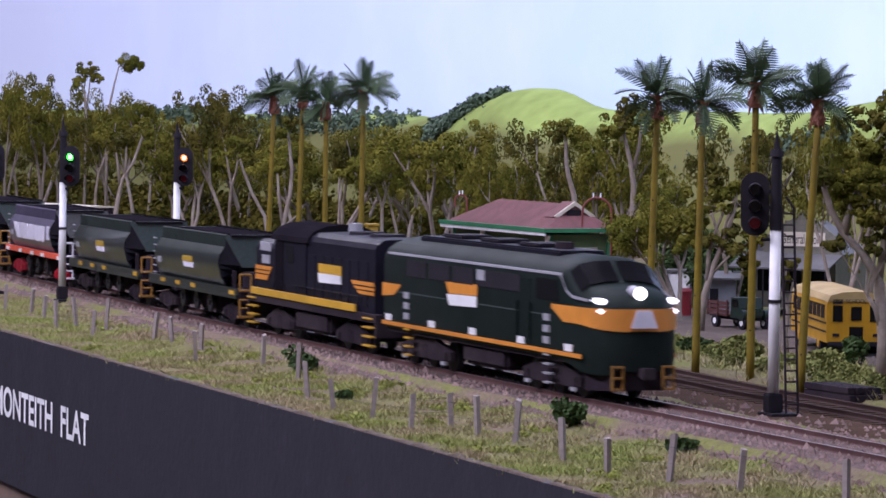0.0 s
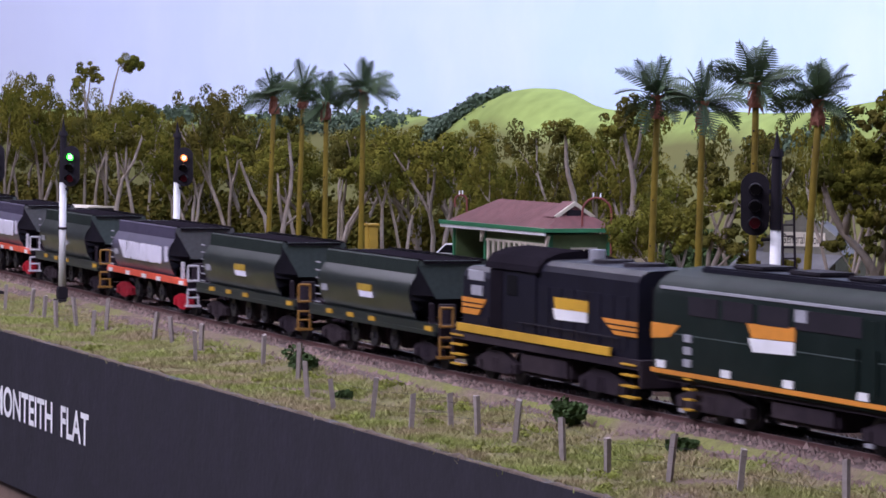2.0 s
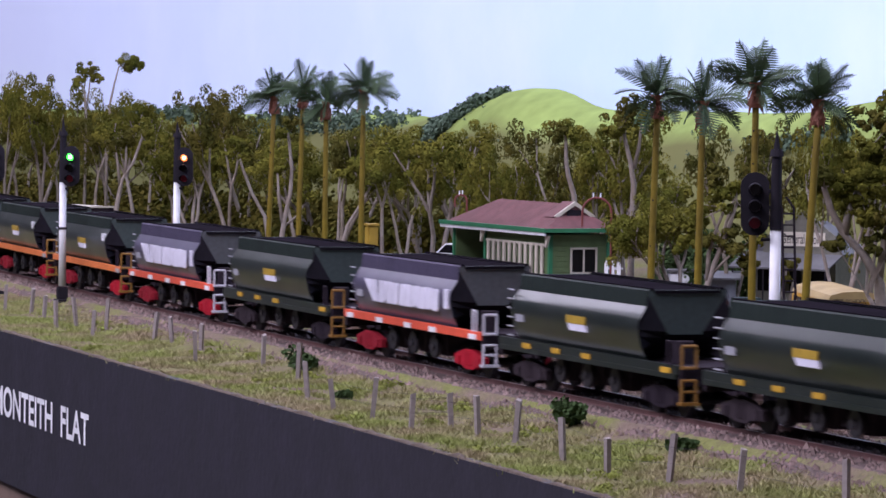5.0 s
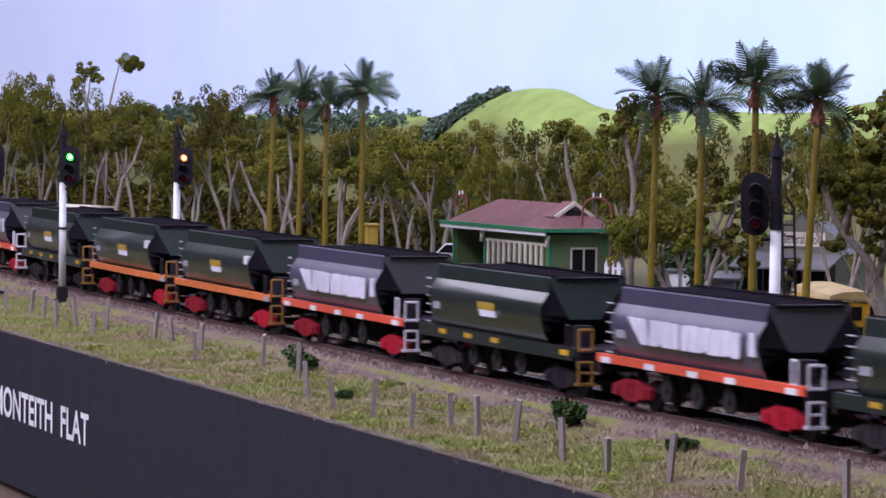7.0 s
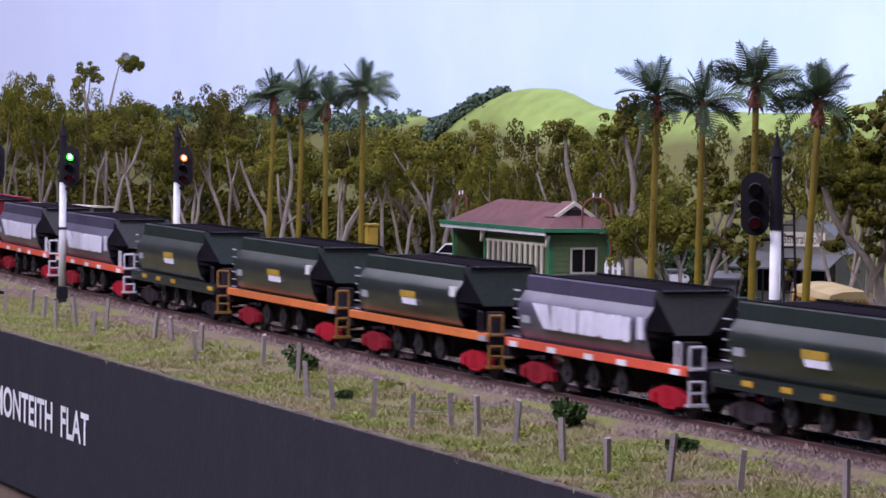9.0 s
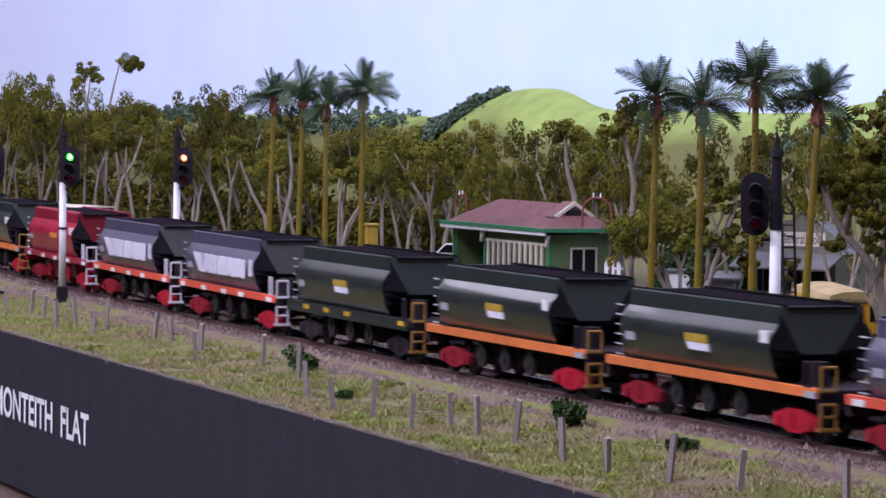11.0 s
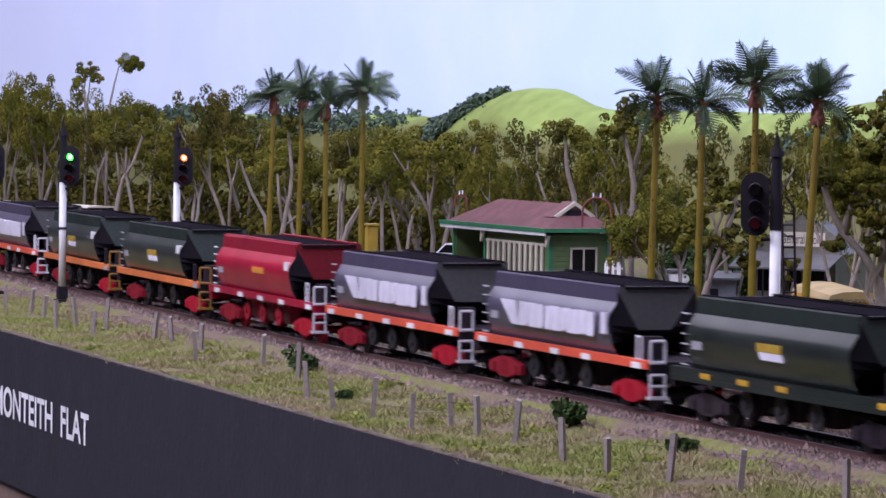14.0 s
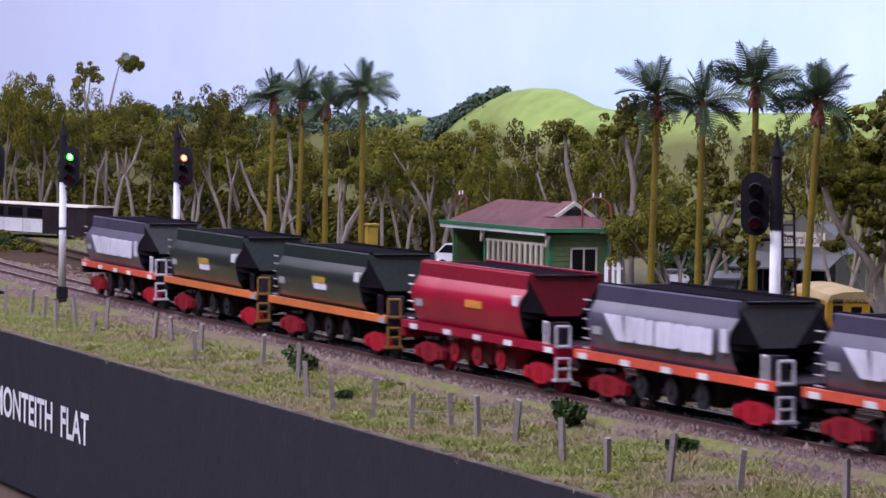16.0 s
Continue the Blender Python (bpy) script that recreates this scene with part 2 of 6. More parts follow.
def slab(bm, pts, ey):
    """A plate: outline pts in (x, z) at y from ey[0] to ey[1]."""
    a = [bm.verts.new((x, ey[0], z)) for x, z in pts]
    b = [bm.verts.new((x, ey[1], z)) for x, z in pts]
    n = len(pts)
    bm.faces.new(a)
    bm.faces.new(b[::-1])
    for i in range(n):
        j = (i + 1) % n
        bm.faces.new((a[i], b[i], b[j], a[j]))
    return bm


def mirror_ring(half, x):
    """half: (y, z) from the bottom up to the ridge, on the +y side."""
    return [(x, -y, z) for y, z in half] + [(x, y, z) for y, z in half[-2::-1]] if half[-1][0] == 0 else \
        [(x, -y, z) for y, z in half] + [(x, y, z) for y, z in half[::-1]]


def lettering(name, words, m, height, width, material, parent=None, label="", category="", bold=0.0):
    c = bpy.data.curves.new(name, "FONT")
    c.body, c.size, c.offset = words, 1.0, bold
    tmp = bpy.data.objects.new(name + "_curve", c)
    me = bpy.data.meshes.new_from_object(tmp)
    bpy.data.objects.remove(tmp)
    xs = [v.co.x for v in me.vertices]
    ys = [v.co.y for v in me.vertices]
    sx, sy = width / (max(xs) - min(xs)), height / (max(ys) - min(ys))
    for v in me.vertices:
        v.co = ((v.co.x - min(xs)) * sx * K, (v.co.y - min(ys)) * sy * K, 0)
    me.materials.clear()
    me.materials.append(material)
    ob = new(name, me)
    if parent:
        ob.parent = parent
    ob.matrix_basis = m
    if label:
        ob["label"] = label
    if category:
        ob["category"] = category
    return ob


# ---- the large structure ----


def fascia_y(x):
    return -7.1 - 0.0261 * (x + 140)


def ground_z(x, y):
    r = y - track_y(x)
    if r < -2.2:
        base = -0.42 - 0.28 * min(1.0, (-2.2 - r) / 2.4)
    elif r < 2.5:
        base = -0.20
    elif r < 9.0:
        base = -0.60
    else:
        base = -0.36
    n = noise.noise(Vector((x * 0.5, y * 0.5, 0))) * 0.10 + noise.noise(Vector((x * 1.9, y * 1.9, 5))) * 0.05
    if -2.2 < r < 2.2:
        n *= 0.2
    rise = max(0.0, y - 26) * 0.05
    return base + n + rise


def ground():
    xs = list(np.linspace(-420, -190, 60)) + list(np.linspace(-189, -60, 220)) + list(np.linspace(-58, 10, 12))
    vs = [0, 0.12, 0.25, 0.5] + list(np.linspace(0.8, 6.4, 24)) + list(np.linspace(6.7, 9.8, 8)) + list(np.linspace(10.2, 18.0, 20)) + list(np.linspace(19, 62, 40))
    verts, faces = [], []
    nv = len(vs)
    for x in xs:
        f = fascia_y(x)
        for v in vs:
            y = f + 0.02 + v
            verts.append(((x + 110), y, ground_z(x, y)))
    for i in range(len(xs) - 1):
        for j in range(nv - 1):
            a = i * nv + j
            faces.append((a, a + nv, a + nv + 1, a + 1))
    ob = raw("ground", verts, faces, EARTH)
    ob.location = (0, 0, TABLE)
    ob.data.shade_smooth()
    return tagged(ob, "olive and straw coloured scenic ground of a model railway", "ground", kind="structure")


ground()


def strip(name, material, r0, r1, z, x0=-420, x1=0, label="", shoulder=0.35, dip=0.3, off=None, n=160):
    """A bed along the track from r0 to r1 beside its middle."""
    verts, faces = [], []
    for i in range(n + 1):
        x = x0 + (x1 - x0) * i / n
        c = track_y(x) + (off(x) if off else 0)
        w0 = 0.15 * noise.noise(Vector((x * 0.8, 1, 0)))
        w1 = 0.15 * noise.noise(Vector((x * 0.8, 9, 0)))
        for r, zz in ((r0 - shoulder + w0, z - dip), (r0, z), ((r0 + r1) / 2, z + 0.01), (r1, z), (r1 + shoulder + w1, z - dip)):
            verts.append((x + 110, c + r, zz))
    for i in range(n):
        for j in range(4):
            a = i * 5 + j
            faces.append((a, a + 5, a + 6, a + 1))
    ob = raw(name, verts, faces, material)
    ob.location = (0, 0, TABLE)
    return tagged(ob, label, "trackbed", kind="structure")


def second_off(x):
    return 6.5 + 0.05 * max(0, -101 - x) if x > -115 else 7.2


strip("ballast_bed", BALLAST, -1.75, 1.75, -0.16, label="pinkish grey ballast under the main track", shoulder=0.9, dip=0.36)
strip("ballast_bed", SIDINGBED, -3.7, 1.9, -0.385, label="dark brown ballast under the siding", shoulder=0.6, dip=0.2, off=second_off)


def rail_line(y_off, z, off=None, shine=True, x0=-420, x1=0, n=120):
    verts, faces, tops = [], [], []
    prof = [(-0.08, z - 0.16), (-0.03, z - 0.12), (-0.03, z - 0.05), (-0.045, z - 0.04), (-0.045, z), (0.045, z), (0.045, z - 0.04), (0.03, z - 0.05), (0.03, z - 0.12), (0.08, z - 0.16)]
    m = len(prof)
    for i in range(n + 1):
        x = x0 + (x1 - x0) * i / n
        c = track_y(x) + (off(x) if off else 0) + y_off
        for dy, zz in prof:
            verts.append((x + 110, c + dy, zz))
    for i in range(n):
        for j in range(m - 1):
            a = i * m + j
            faces.append((a, a + m, a + m + 1, a + 1))
            tops.append(j == 4)
    ob = raw("rail", verts, faces, RAIL if shine else RAILDARK)
    ob.data.materials.append(RAILTOP)
    for f, t in zip(ob.data.polygons, tops):
        f.material_index = 1 if t and shine else 0
    return ob


def track(z, off, label, x0, x1, pitch=0.62):
    th = thing("railway_track", Matrix.Translation((0, 0, TABLE)), label, "track")
    th["kind"] = "structure"
    for s in (-0.76, 0.76):
        rail_line(s, z, off, off is None).parent = th
    bm = B()
    box(bm, -0.12, 0.12, -1.25, 1.25, -0.12, 0.0, 0.0)
    first = part("sleeper", bm, SLEEPER if off is None else OLDWOOD, th)
    n = int((x1 - x0) / pitch)
    for i in range(n):
        x = x0 + i * pitch
        ob = first if i == 0 else first.copy()
        if i:
            scene.collection.objects.link(ob)
        y = track_y(x) + (off(x) if off else 0)
        ob.matrix_basis = pose((x + 110) * K, y * K, (z - 0.155) * K, 0, 0, track_turn(x) + random.uniform(-1, 1))
    return th


track(0.0, None, "rusty model rails on dark sleepers in pinkish ballast", -185, -60, 0.62)
track(-0.2, second_off, "rusty siding rails on dark sleepers beside the main line", -130, -60, 0.62)


def ballast_stones():
    rng = random.Random(3)
    verts, faces = [], []
    for _ in range(15000):
        x = -60 - 130 * rng.random() ** 1.3
        u = rng.random()
        if u < 0.62:
            r = rng.uniform(-3.5, -0.9) if rng.random() < 0.75 else rng.uniform(-0.7, 0.7)
            y = track_y(x) + r
            z = -0.15 - max(0, -1.75 - r) * 0.4
        elif u < 0.9:
            r = rng.uniform(0.9, 2.8)
            y = track_y(x) + r
            z = -0.15 - max(0, r - 1.75) * 0.3
        else:
            r = rng.uniform(2.4, 5.0)
            y = track_y(x) + r
            z = -0.37
        s = rng.uniform(0.04, 0.11) * (1.6 if rng.random() < 0.04 else 1)
        b = len(verts)
        for d in ((1, 0, 0), (0, 1, 0), (-1, 0, 0), (0, -1, 0)):
            verts.append((x + 110 + d[0] * s * rng.uniform(0.7, 1.3), y + d[1] * s * rng.uniform(0.7, 1.3), z - 0.02))
        verts.append((x + 110 + rng.uniform(-0.3, 0.3) * s, y + rng.uniform(-0.3, 0.3) * s, z + s * rng.uniform(0.6, 1.1)))
        for i in range(4):
            faces.append((b + i, b + (i + 1) % 4, b + 4))
    ob = raw("ballast_stones", verts, faces, STONE)
    ob.location = (0, 0, TABLE)
    tagged(ob, "loose pale pinkish ballast stones along the tracks", "ballast", kind="stuff")


ballast_stones()


def fascia():
    bm = B()
    p = []
    for x in (-420, 10):
        f = fascia_y(x)
        p.append([(x + 110, f, -6.45), (x + 110, f, -0.66), (x + 110, f + 0.35, -0.66), (x + 110, f + 0.35, -6.45)])
    loft(bm, p, closed=True)
    ob = part("fascia", bm, FASCIA)
    ob.location = (0, 0, TABLE)
    tagged(ob, "matt black painted fascia board along the layout's front", "fascia", kind="structure")
    bm = B()
    p = []
    for x in (-420, 10):
        f = fascia_y(x) + 0.3
        p.append([(x + 110, f, -9.8), (x + 110, f, -6.5), (x + 110, f + 1.2, -6.5), (x + 110, f + 1.2, -9.8)])
    loft(bm, p, closed=True)
    ob = part("baseboard_rail", bm, TIMBER)
    ob.location = (0, 0, TABLE)
    tagged(ob, "brown timber rail under the black fascia", "rail", kind="structure")
    bm = B()
    box(bm, -310, 120, -4, 45, -9.5, -1.6)
    ob = part("baseboard", bm, TIMBER)
    ob.location = (0, 0, TABLE)
    tagged(ob, "brown timber baseboard framing under the layout", "baseboard", kind="structure")
    for x in (-300, -160, -28, 90):
        bm = B()
        box(bm, x, x + 6, -2.5, 3.5, -TABLE / K, -9.4)
        ob = part("bench_leg", bm, TIMBER)
        ob.location = (0, 0, TABLE)
        tagged(ob, "timber leg under the baseboard", "leg", kind="structure")


fascia()


def soil_lip():
    rings = []
    for i in range(260):
        x = -190 + 0.5 * i
        f = fascia_y(x)
        n = 0.10 * noise.noise(Vector((x * 2.3, 2, 0))) + 0.05 * noise.noise(Vector((x * 0.35, 6, 0)))
        rings.append([(x + 110, f + 0.03, -0.76), (x + 110, f + 0.01 + n * 0.3, -0.63 + n), (x + 110, f + 0.2, -0.62 + n), (x + 110, f + 0.42, -0.8)])
    ob = part("soil_lip", loft(B(), rings, cap0=False, cap1=False), LIPSOIL, smooth=True)
    ob.location = (0, 0, TABLE)
    tagged(ob, "bare brown soil edge along the fascia top", "soil", kind="structure")


soil_lip()
turn = math.degrees(math.atan(-0.0261))
fm = Matrix.Translation(W(-140.75, fascia_y(-140.75) - 0.03, -3.88)) @ pose(0, 0, 0, 90, 0, turn)
words = lettering("station_name_lettering", "MONTEITH  FLAT", fm, 1.16, 14.7, LETTERWHITE, bold=0.022)
tagged(words, "white painted capital letters on the black fascia", "lettering")


def room():
    x0, x1, y0, y1, h = -4.6, 2.6, -3.0, 1.2, 2.6
    for name, a, b in (("floor", (x0, y0, -0.1), (x1, y1, 0.0)), ("ceiling", (x0, y0, h), (x1, y1, h + 0.1)),
                       ("wall_south", (x0, y0 - 0.1, 0), (x1, y0, h)), ("wall_north", (x0, y1, 0), (x1, y1 + 0.1, h)),
                       ("wall_west", (x0 - 0.1, y0, 0), (x0, y1, h)), ("wall_east", (x1, y0, 0), (x1 + 0.1, y1, h))):
        bm = B()
        box(bm, a[0] / K, b[0] / K, a[1] / K, b[1] / K, a[2] / K, b[2] / K)
        ob = part(name, bm, CARPET if name == "floor" else ROOMWALL)
        tagged(ob, "plain room " + name.split("_")[0] + " round the layout", name.split("_")[0], kind="structure")


room()
# White boxes added out of view, one above each lamp
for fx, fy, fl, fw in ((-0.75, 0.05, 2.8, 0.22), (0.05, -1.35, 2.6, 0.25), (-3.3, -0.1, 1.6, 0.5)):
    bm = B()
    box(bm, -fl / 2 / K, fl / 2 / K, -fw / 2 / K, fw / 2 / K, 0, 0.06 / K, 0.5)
    lamp_box = part("added_lamp_box", bm, WHITE)
    lamp_box.location = (fx, fy, 2.53)
    tagged(lamp_box, "white box added above an unseen lamp", "ceiling light", kind="structure")


def backdrop_material():
    m = bpy.data.materials.new("painted_glowing_sky")
    m.use_nodes = True
    n, l = m.node_tree.nodes, m.node_tree.links
    b = n["Principled BSDF"]
    tc = n.new("ShaderNodeTexCoord")
    sep = n.new("ShaderNodeSeparateXYZ")
    l.new(tc.outputs["Object"], sep.inputs[0])
    ramp = n.new("ShaderNodeValToRGB")
    mr = n.new("ShaderNodeMapRange")
    mr.inputs["From Min"].default_value, mr.inputs["From Max"].default_value = -4.2, -0.8
    l.new(sep.outputs["X"], mr.inputs["Value"])
    l.new(mr.outputs[0], ramp.inputs[0])
    ramp.color_ramp.elements[0].color, ramp.color_ramp.elements[0].position = (0.635, 0.68, 0.93, 1), 0.30
    # Right end's colour is also darkened to offset the lamp near it
    ramp.color_ramp.elements[1].color, ramp.color_ramp.elements[1].position = (0.47, 0.61, 0.80, 1), 0.95
    nz = n.new("ShaderNodeTexNoise")
    nz.inputs["Scale"].default_value, nz.inputs["Detail"].default_value = 9, 7
    l.new(tc.outputs["Object"], nz.inputs["Vector"])
    cl = n.new("ShaderNodeMixRGB")
    cl.inputs[2].default_value = (0.66, 0.74, 0.95, 1)
    cr = n.new("ShaderNodeMapRange")
    cr.inputs["From Min"].default_value, cr.inputs["From Max"].default_value, cr.inputs["To Max"].default_value = 0.40, 0.75, 0.38
    l.new(nz.outputs["Fac"], cr.inputs["Value"])
    l.new(cr.outputs[0], cl.inputs[0])
    l.new(ramp.outputs[0], cl.inputs[1])
    l.new(cl.outputs[0], b.inputs["Base Color"])
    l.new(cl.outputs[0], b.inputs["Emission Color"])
    # The board is no lamp; a glow is added to brighten the sky
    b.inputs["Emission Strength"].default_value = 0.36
    b.inputs["Roughness"].default_value = 0.95
    b.inputs["Specular IOR Level"].default_value = 0.1
    return m


def backdrop():
    bm = B()
    box(bm, -310, 60, 47, 47.6, -9, 60)
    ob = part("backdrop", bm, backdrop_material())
    ob.location = (0, 0, TABLE)
    tagged(ob, "pale blue painted sky backdrop with faint cloud and added glow", "backdrop", kind="structure")


backdrop()


def ridge(x):
    """Skyline of the painted hills."""
    def g(c, w, h):
        return h * math.exp(-((x - c) / w) ** 2)
    plateau = 0.8 / (1 + math.exp(-(x + 206) / 2.5))
    dome = 2.0 * math.exp(-(abs(x + 213.7) / 8.2) ** 3)
    z = 7.2 + plateau + dome + g(-166, 6, 0.8) + g(-239, 6, 0.3) + g(-288, 7, 0.3)
    return z + 0.08 * noise.noise(Vector((x * 0.25, 3, 0))) + 0.05 * noise.noise(Vector((x * 0.9, 8, 0)))


def hills():
    verts, faces = [], []
    nx, ny = 220, 14
    for i in range(nx + 1):
        x = -400 + 330 * i / nx
        top = ridge(x)
        for j in range(ny + 1):
            f = j / ny
            verts.append((x + 110, 38.5 + 7.5 * f, 0.2 + (top - 0.2) * math.sin(f * math.pi / 2) ** 0.8 + 0.25 * noise.noise(Vector((x * 0.2, f * 4, 2))) * math.sin(f * math.pi)))
    for i in range(nx):
        for j in range(ny):
            a = i * (ny + 1) + j
            faces.append((a, a + ny + 1, a + ny + 2, a + 1))
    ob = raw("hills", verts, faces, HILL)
    ob.data.shade_smooth()
    ob.location = (0, 0, TABLE)
    tagged(ob, "bright green grassy hills of the scenic backdrop", "hill", kind="structure")


hills()

# ---- rolling stock ----


def wheelset(parent, x, r=0.46, material=WHEEL):
    bm = B()
    for s in (-1, 1):
        tube(bm, (0, s * 0.70, 0), (0, s * 0.83, 0), r, r, 18)
        tube(bm, (0, s * 0.66, 0), (0, s * 0.70, 0), r + 0.04, r + 0.04, 18)
        tube(bm, (0, s * 0.83, 0), (0, s * 0.86, 0), r * 0.45, r * 0.4, 10)
    tube(bm, (0, -0.7, 0), (0, 0.7, 0), 0.09, 0.09, 6)
    ob = part("wheelset", bm, material, parent)
    ob.location = (x * K, 0, r * K)
    return ob


def bogie_frame(parent, x, half, material, heavy=False):
    """Side frames with axleboxes; a part of the vehicle with its own springs."""
    for s in (-1, 1):
        bm = B()
        y0, y1 = (0.93, 1.12) if s > 0 else (-1.12, -0.93)
        top = 0.95 if heavy else 0.82
        slab(bm, [(x - half - 0.35, 0.35), (x - half + 0.35, 0.30), (x - half * 0.4, 0.30 if heavy else 0.22), (x + half * 0.4, 0.30 if heavy else 0.22),
                  (x + half - 0.35, 0.30), (x + half + 0.35, 0.35), (x + half + 0.35, 0.62), (x + half * 0.45, top), (x - half * 0.45, top), (x - half - 0.35, 0.62)], (y0, y1))
        fr = part("bogie_frame", bm, material, parent)
        for dx in (-half, half):
            bm = B()
            box(bm, x + dx - 0.16, x + dx + 0.16, s * 1.12 - 0.06, s * 1.12 + 0.10 * (1 if s > 0 else 0.5), 0.32, 0.62, 0.03)
            part("axlebox", bm, material, fr)
        bm = B()
        for k in (-0.18, 0.0, 0.18):
            tube(bm, (x + k, s * 1.10, 0.34), (x + k, s * 1.10, 0.74), 0.07, 0.07, 7)
        part("coil_spring", bm, material, fr)


def coupler(parent, x, d):
    bm = B()
    box(bm, min(x, x + d * 0.5), max(x, x + d * 0.5), -0.12, 0.12, 0.75, 0.98)
    box(bm, min(x + d * 0.42, x + d * 0.78), max(x + d * 0.42, x + d * 0.78), -0.2, 0.2, 0.68, 1.02, 0.04)
    part("coupler", bm, UNDER, parent)


def grab(bm, x, y, z, w, h, r=0.035, ends=True):
    """A hoop handrail in the plane of the side."""
    tube(bm, (x, y, z), (x, y, z + h), r, r, 6)
    tube(bm, (x + w, y, z), (x + w, y, z + h), r, r, 6)
    tube(bm, (x, y, z + h), (x + w, y, z + h), r, r, 6)
    if ends:
        tube(bm, (x, y, z), (x + w, y, z), r, r, 6)


HALF = [(1.16, 1.42), (1.36, 1.75), (1.45, 2.1), (1.485, 2.28), (1.478, 2.42), (1.455, 2.53), (1.41, 2.62), (1.32, 2.76), (1.225, 2.91), (1.19, 3.33), (1.14, 3.37), (0.98, 3.37), (0.94, 3.3)]
SILL0, SILL1, SIDE0, SIDE1 = 0.0, 12.75, 1.1, 10.2


def hopper(livery, m, label, group):
    body, slope, stripe, bogie, rail = {
        "plain": (HOPGREEN, SLOPE_G, HOPGREEN, UNDER, OCHRE),
        "striped": (HOPGREEN, SLOPE_G, STRIPE, BOGIERED, OCHRE),
        "freight": (HOPGREY, SLOPE_N, REDSILL, BOGIERED, PALEGREY),
        "red": (HOPRED, SLOPE_R, HOPRED, BOGIERED, PALEGREY)}[livery]
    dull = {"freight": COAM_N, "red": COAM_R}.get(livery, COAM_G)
    th = thing("grain_hopper_wagon", m, label, "wagon", group)
    half = HALF[:-1]
    shell = None
    for s in (-1, 1):
        rings = [[(x, s * y, z) for y, z in half[:9]] for x in (SIDE0, SIDE1)]
        sheet = part("side_sheet", loft(B(), rings, cap0=False, cap1=False), body, th, smooth=True)
        shell = shell or sheet
        rings = [[(x, s * y, z) for y, z in half[8:]] for x in (SIDE0, SIDE1)]
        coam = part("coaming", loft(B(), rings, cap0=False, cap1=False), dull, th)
    # rounded rims where the side sheets end
    for xe in (SIDE0, SIDE1):
        for s in (-1, 1):
            a = [(xe - 0.05, s * (y + 0.02), z) for y, z in half[:9]]
            b = [(xe + 0.05, s * (y + 0.02), z) for y, z in half[:9]]
            part("end_rim", loft(B(), [a, b], cap0=False, cap1=False), body, shell)
    # ribs on the upright coaming
    first = None
    for i in range(24):
        for s in (-1, 1):
            x = SIDE0 + 0.2 + i * (SIDE1 - SIDE0 - 0.4) / 23
            if first is None:
                bm = B()
                box(bm, -0.035, 0.035, -0.02, 0.025, 0.0, 0.41)
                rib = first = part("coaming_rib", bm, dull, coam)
            else:
                rib = first.copy()
                scene.collection.objects.link(rib)
            rib.matrix_basis = pose(x * K, s * 1.215 * K, 2.91 * K, 5 * s, 0, 0)
    # roof walkway and hatches
    bm = B()
    box(bm, SIDE0 - 0.05, SIDE1 + 0.05, -0.98, 0.98, 3.26, 3.34)
    part("roof", bm, ROOFDARK, th)
    bm = B()
    for s in (-1, 1):
        box(bm, SIDE0, SIDE1, s * 1.06 - 0.05, s * 1.06 + 0.05, 3.35, 3.41)
    part("hatch_coaming", bm, ROOFDARK if livery != "red" else HOPRED, th)
    # ends: sloping sheet and corner plates, lit and shaded by their colours
    for xe, d in ((SIDE0, -1), (SIDE1, 1)):
        top, bot = (xe - d * 0.03, 1.17, 3.2), (xe - d * 0.14, 0.50, 2.12)
        bm = B()
        loft(bm, [[(top[0] - d * e, -top[1], top[2]), (top[0] - d * e, top[1], top[2]), (bot[0] - d * e, bot[1], bot[2]), (bot[0] - d * e, -bot[1], bot[2])] for e in (0.0, 0.06)], closed=True)
        part("slope_sheet", bm, slope, th)
        bm = B()
        loft(bm, [[(xe - d * e, -1.19, 3.18), (xe - d * e, -1.16, 3.35), (xe - d * e, 1.16, 3.35), (xe - d * e, 1.19, 3.18)] for e in (0.02, 0.1)], closed=True)
        part("end_cap", bm, slope, th)
        bm = B()
        loft(bm, [[(bot[0], -0.52, 2.13), (bot[0], 0.52, 2.13), (bot[0] - d * 0.06, 0.52, 2.13), (bot[0] - d * 0.06, -0.52, 2.13)],
                  [(xe - d * 1.5, -0.95, 1.45), (xe - d * 1.5, 0.95, 1.45), (xe - d * 1.56, 0.95, 1.45), (xe - d * 1.56, -0.95, 1.45)]], closed=True)
        # Painted black for the dark void under the slope sheet
        part("shaded_lower_sheet", bm, BLACK, th)
        for s in (-1, 1):
            bm = B()
            edge = [(xe, s * y, z) for y, z in half[:10]]
            n = len(edge)
            inner = []
            low = (xe - d * 1.5, 0.95, 1.45)
            for i in range(n):
                f = i / (n - 1)
                if f < 0.4:
                    g = f / 0.4
                    inner.append((low[0] + (bot[0] - low[0]) * g, s * (low[1] + (bot[1] - low[1]) * g), low[2] + (bot[2] - low[2]) * g))
                else:
                    g = (f - 0.4) / 0.6
                    inner.append((bot[0] + (top[0] - bot[0]) * g, s * (bot[1] + (top[1] - bot[1]) * g), bot[2] + (top[2] - bot[2]) * g))
            loft(bm, [edge, inner], cap0=False, cap1=False)
            # Black paints in the shade at the hopper's end corners
            part("corner_plate", bm, BLACK, th, "corner plate painted black for its shade")
        bm = B()
        tube(bm, (xe + d * 0.75, -0.45, 1.40), (xe + d * 0.75, -0.45, 2.0), 0.28, 0.28, 12)
        part("brake_cylinder", bm, UNDER, th)
    # underframe
    bm = B()
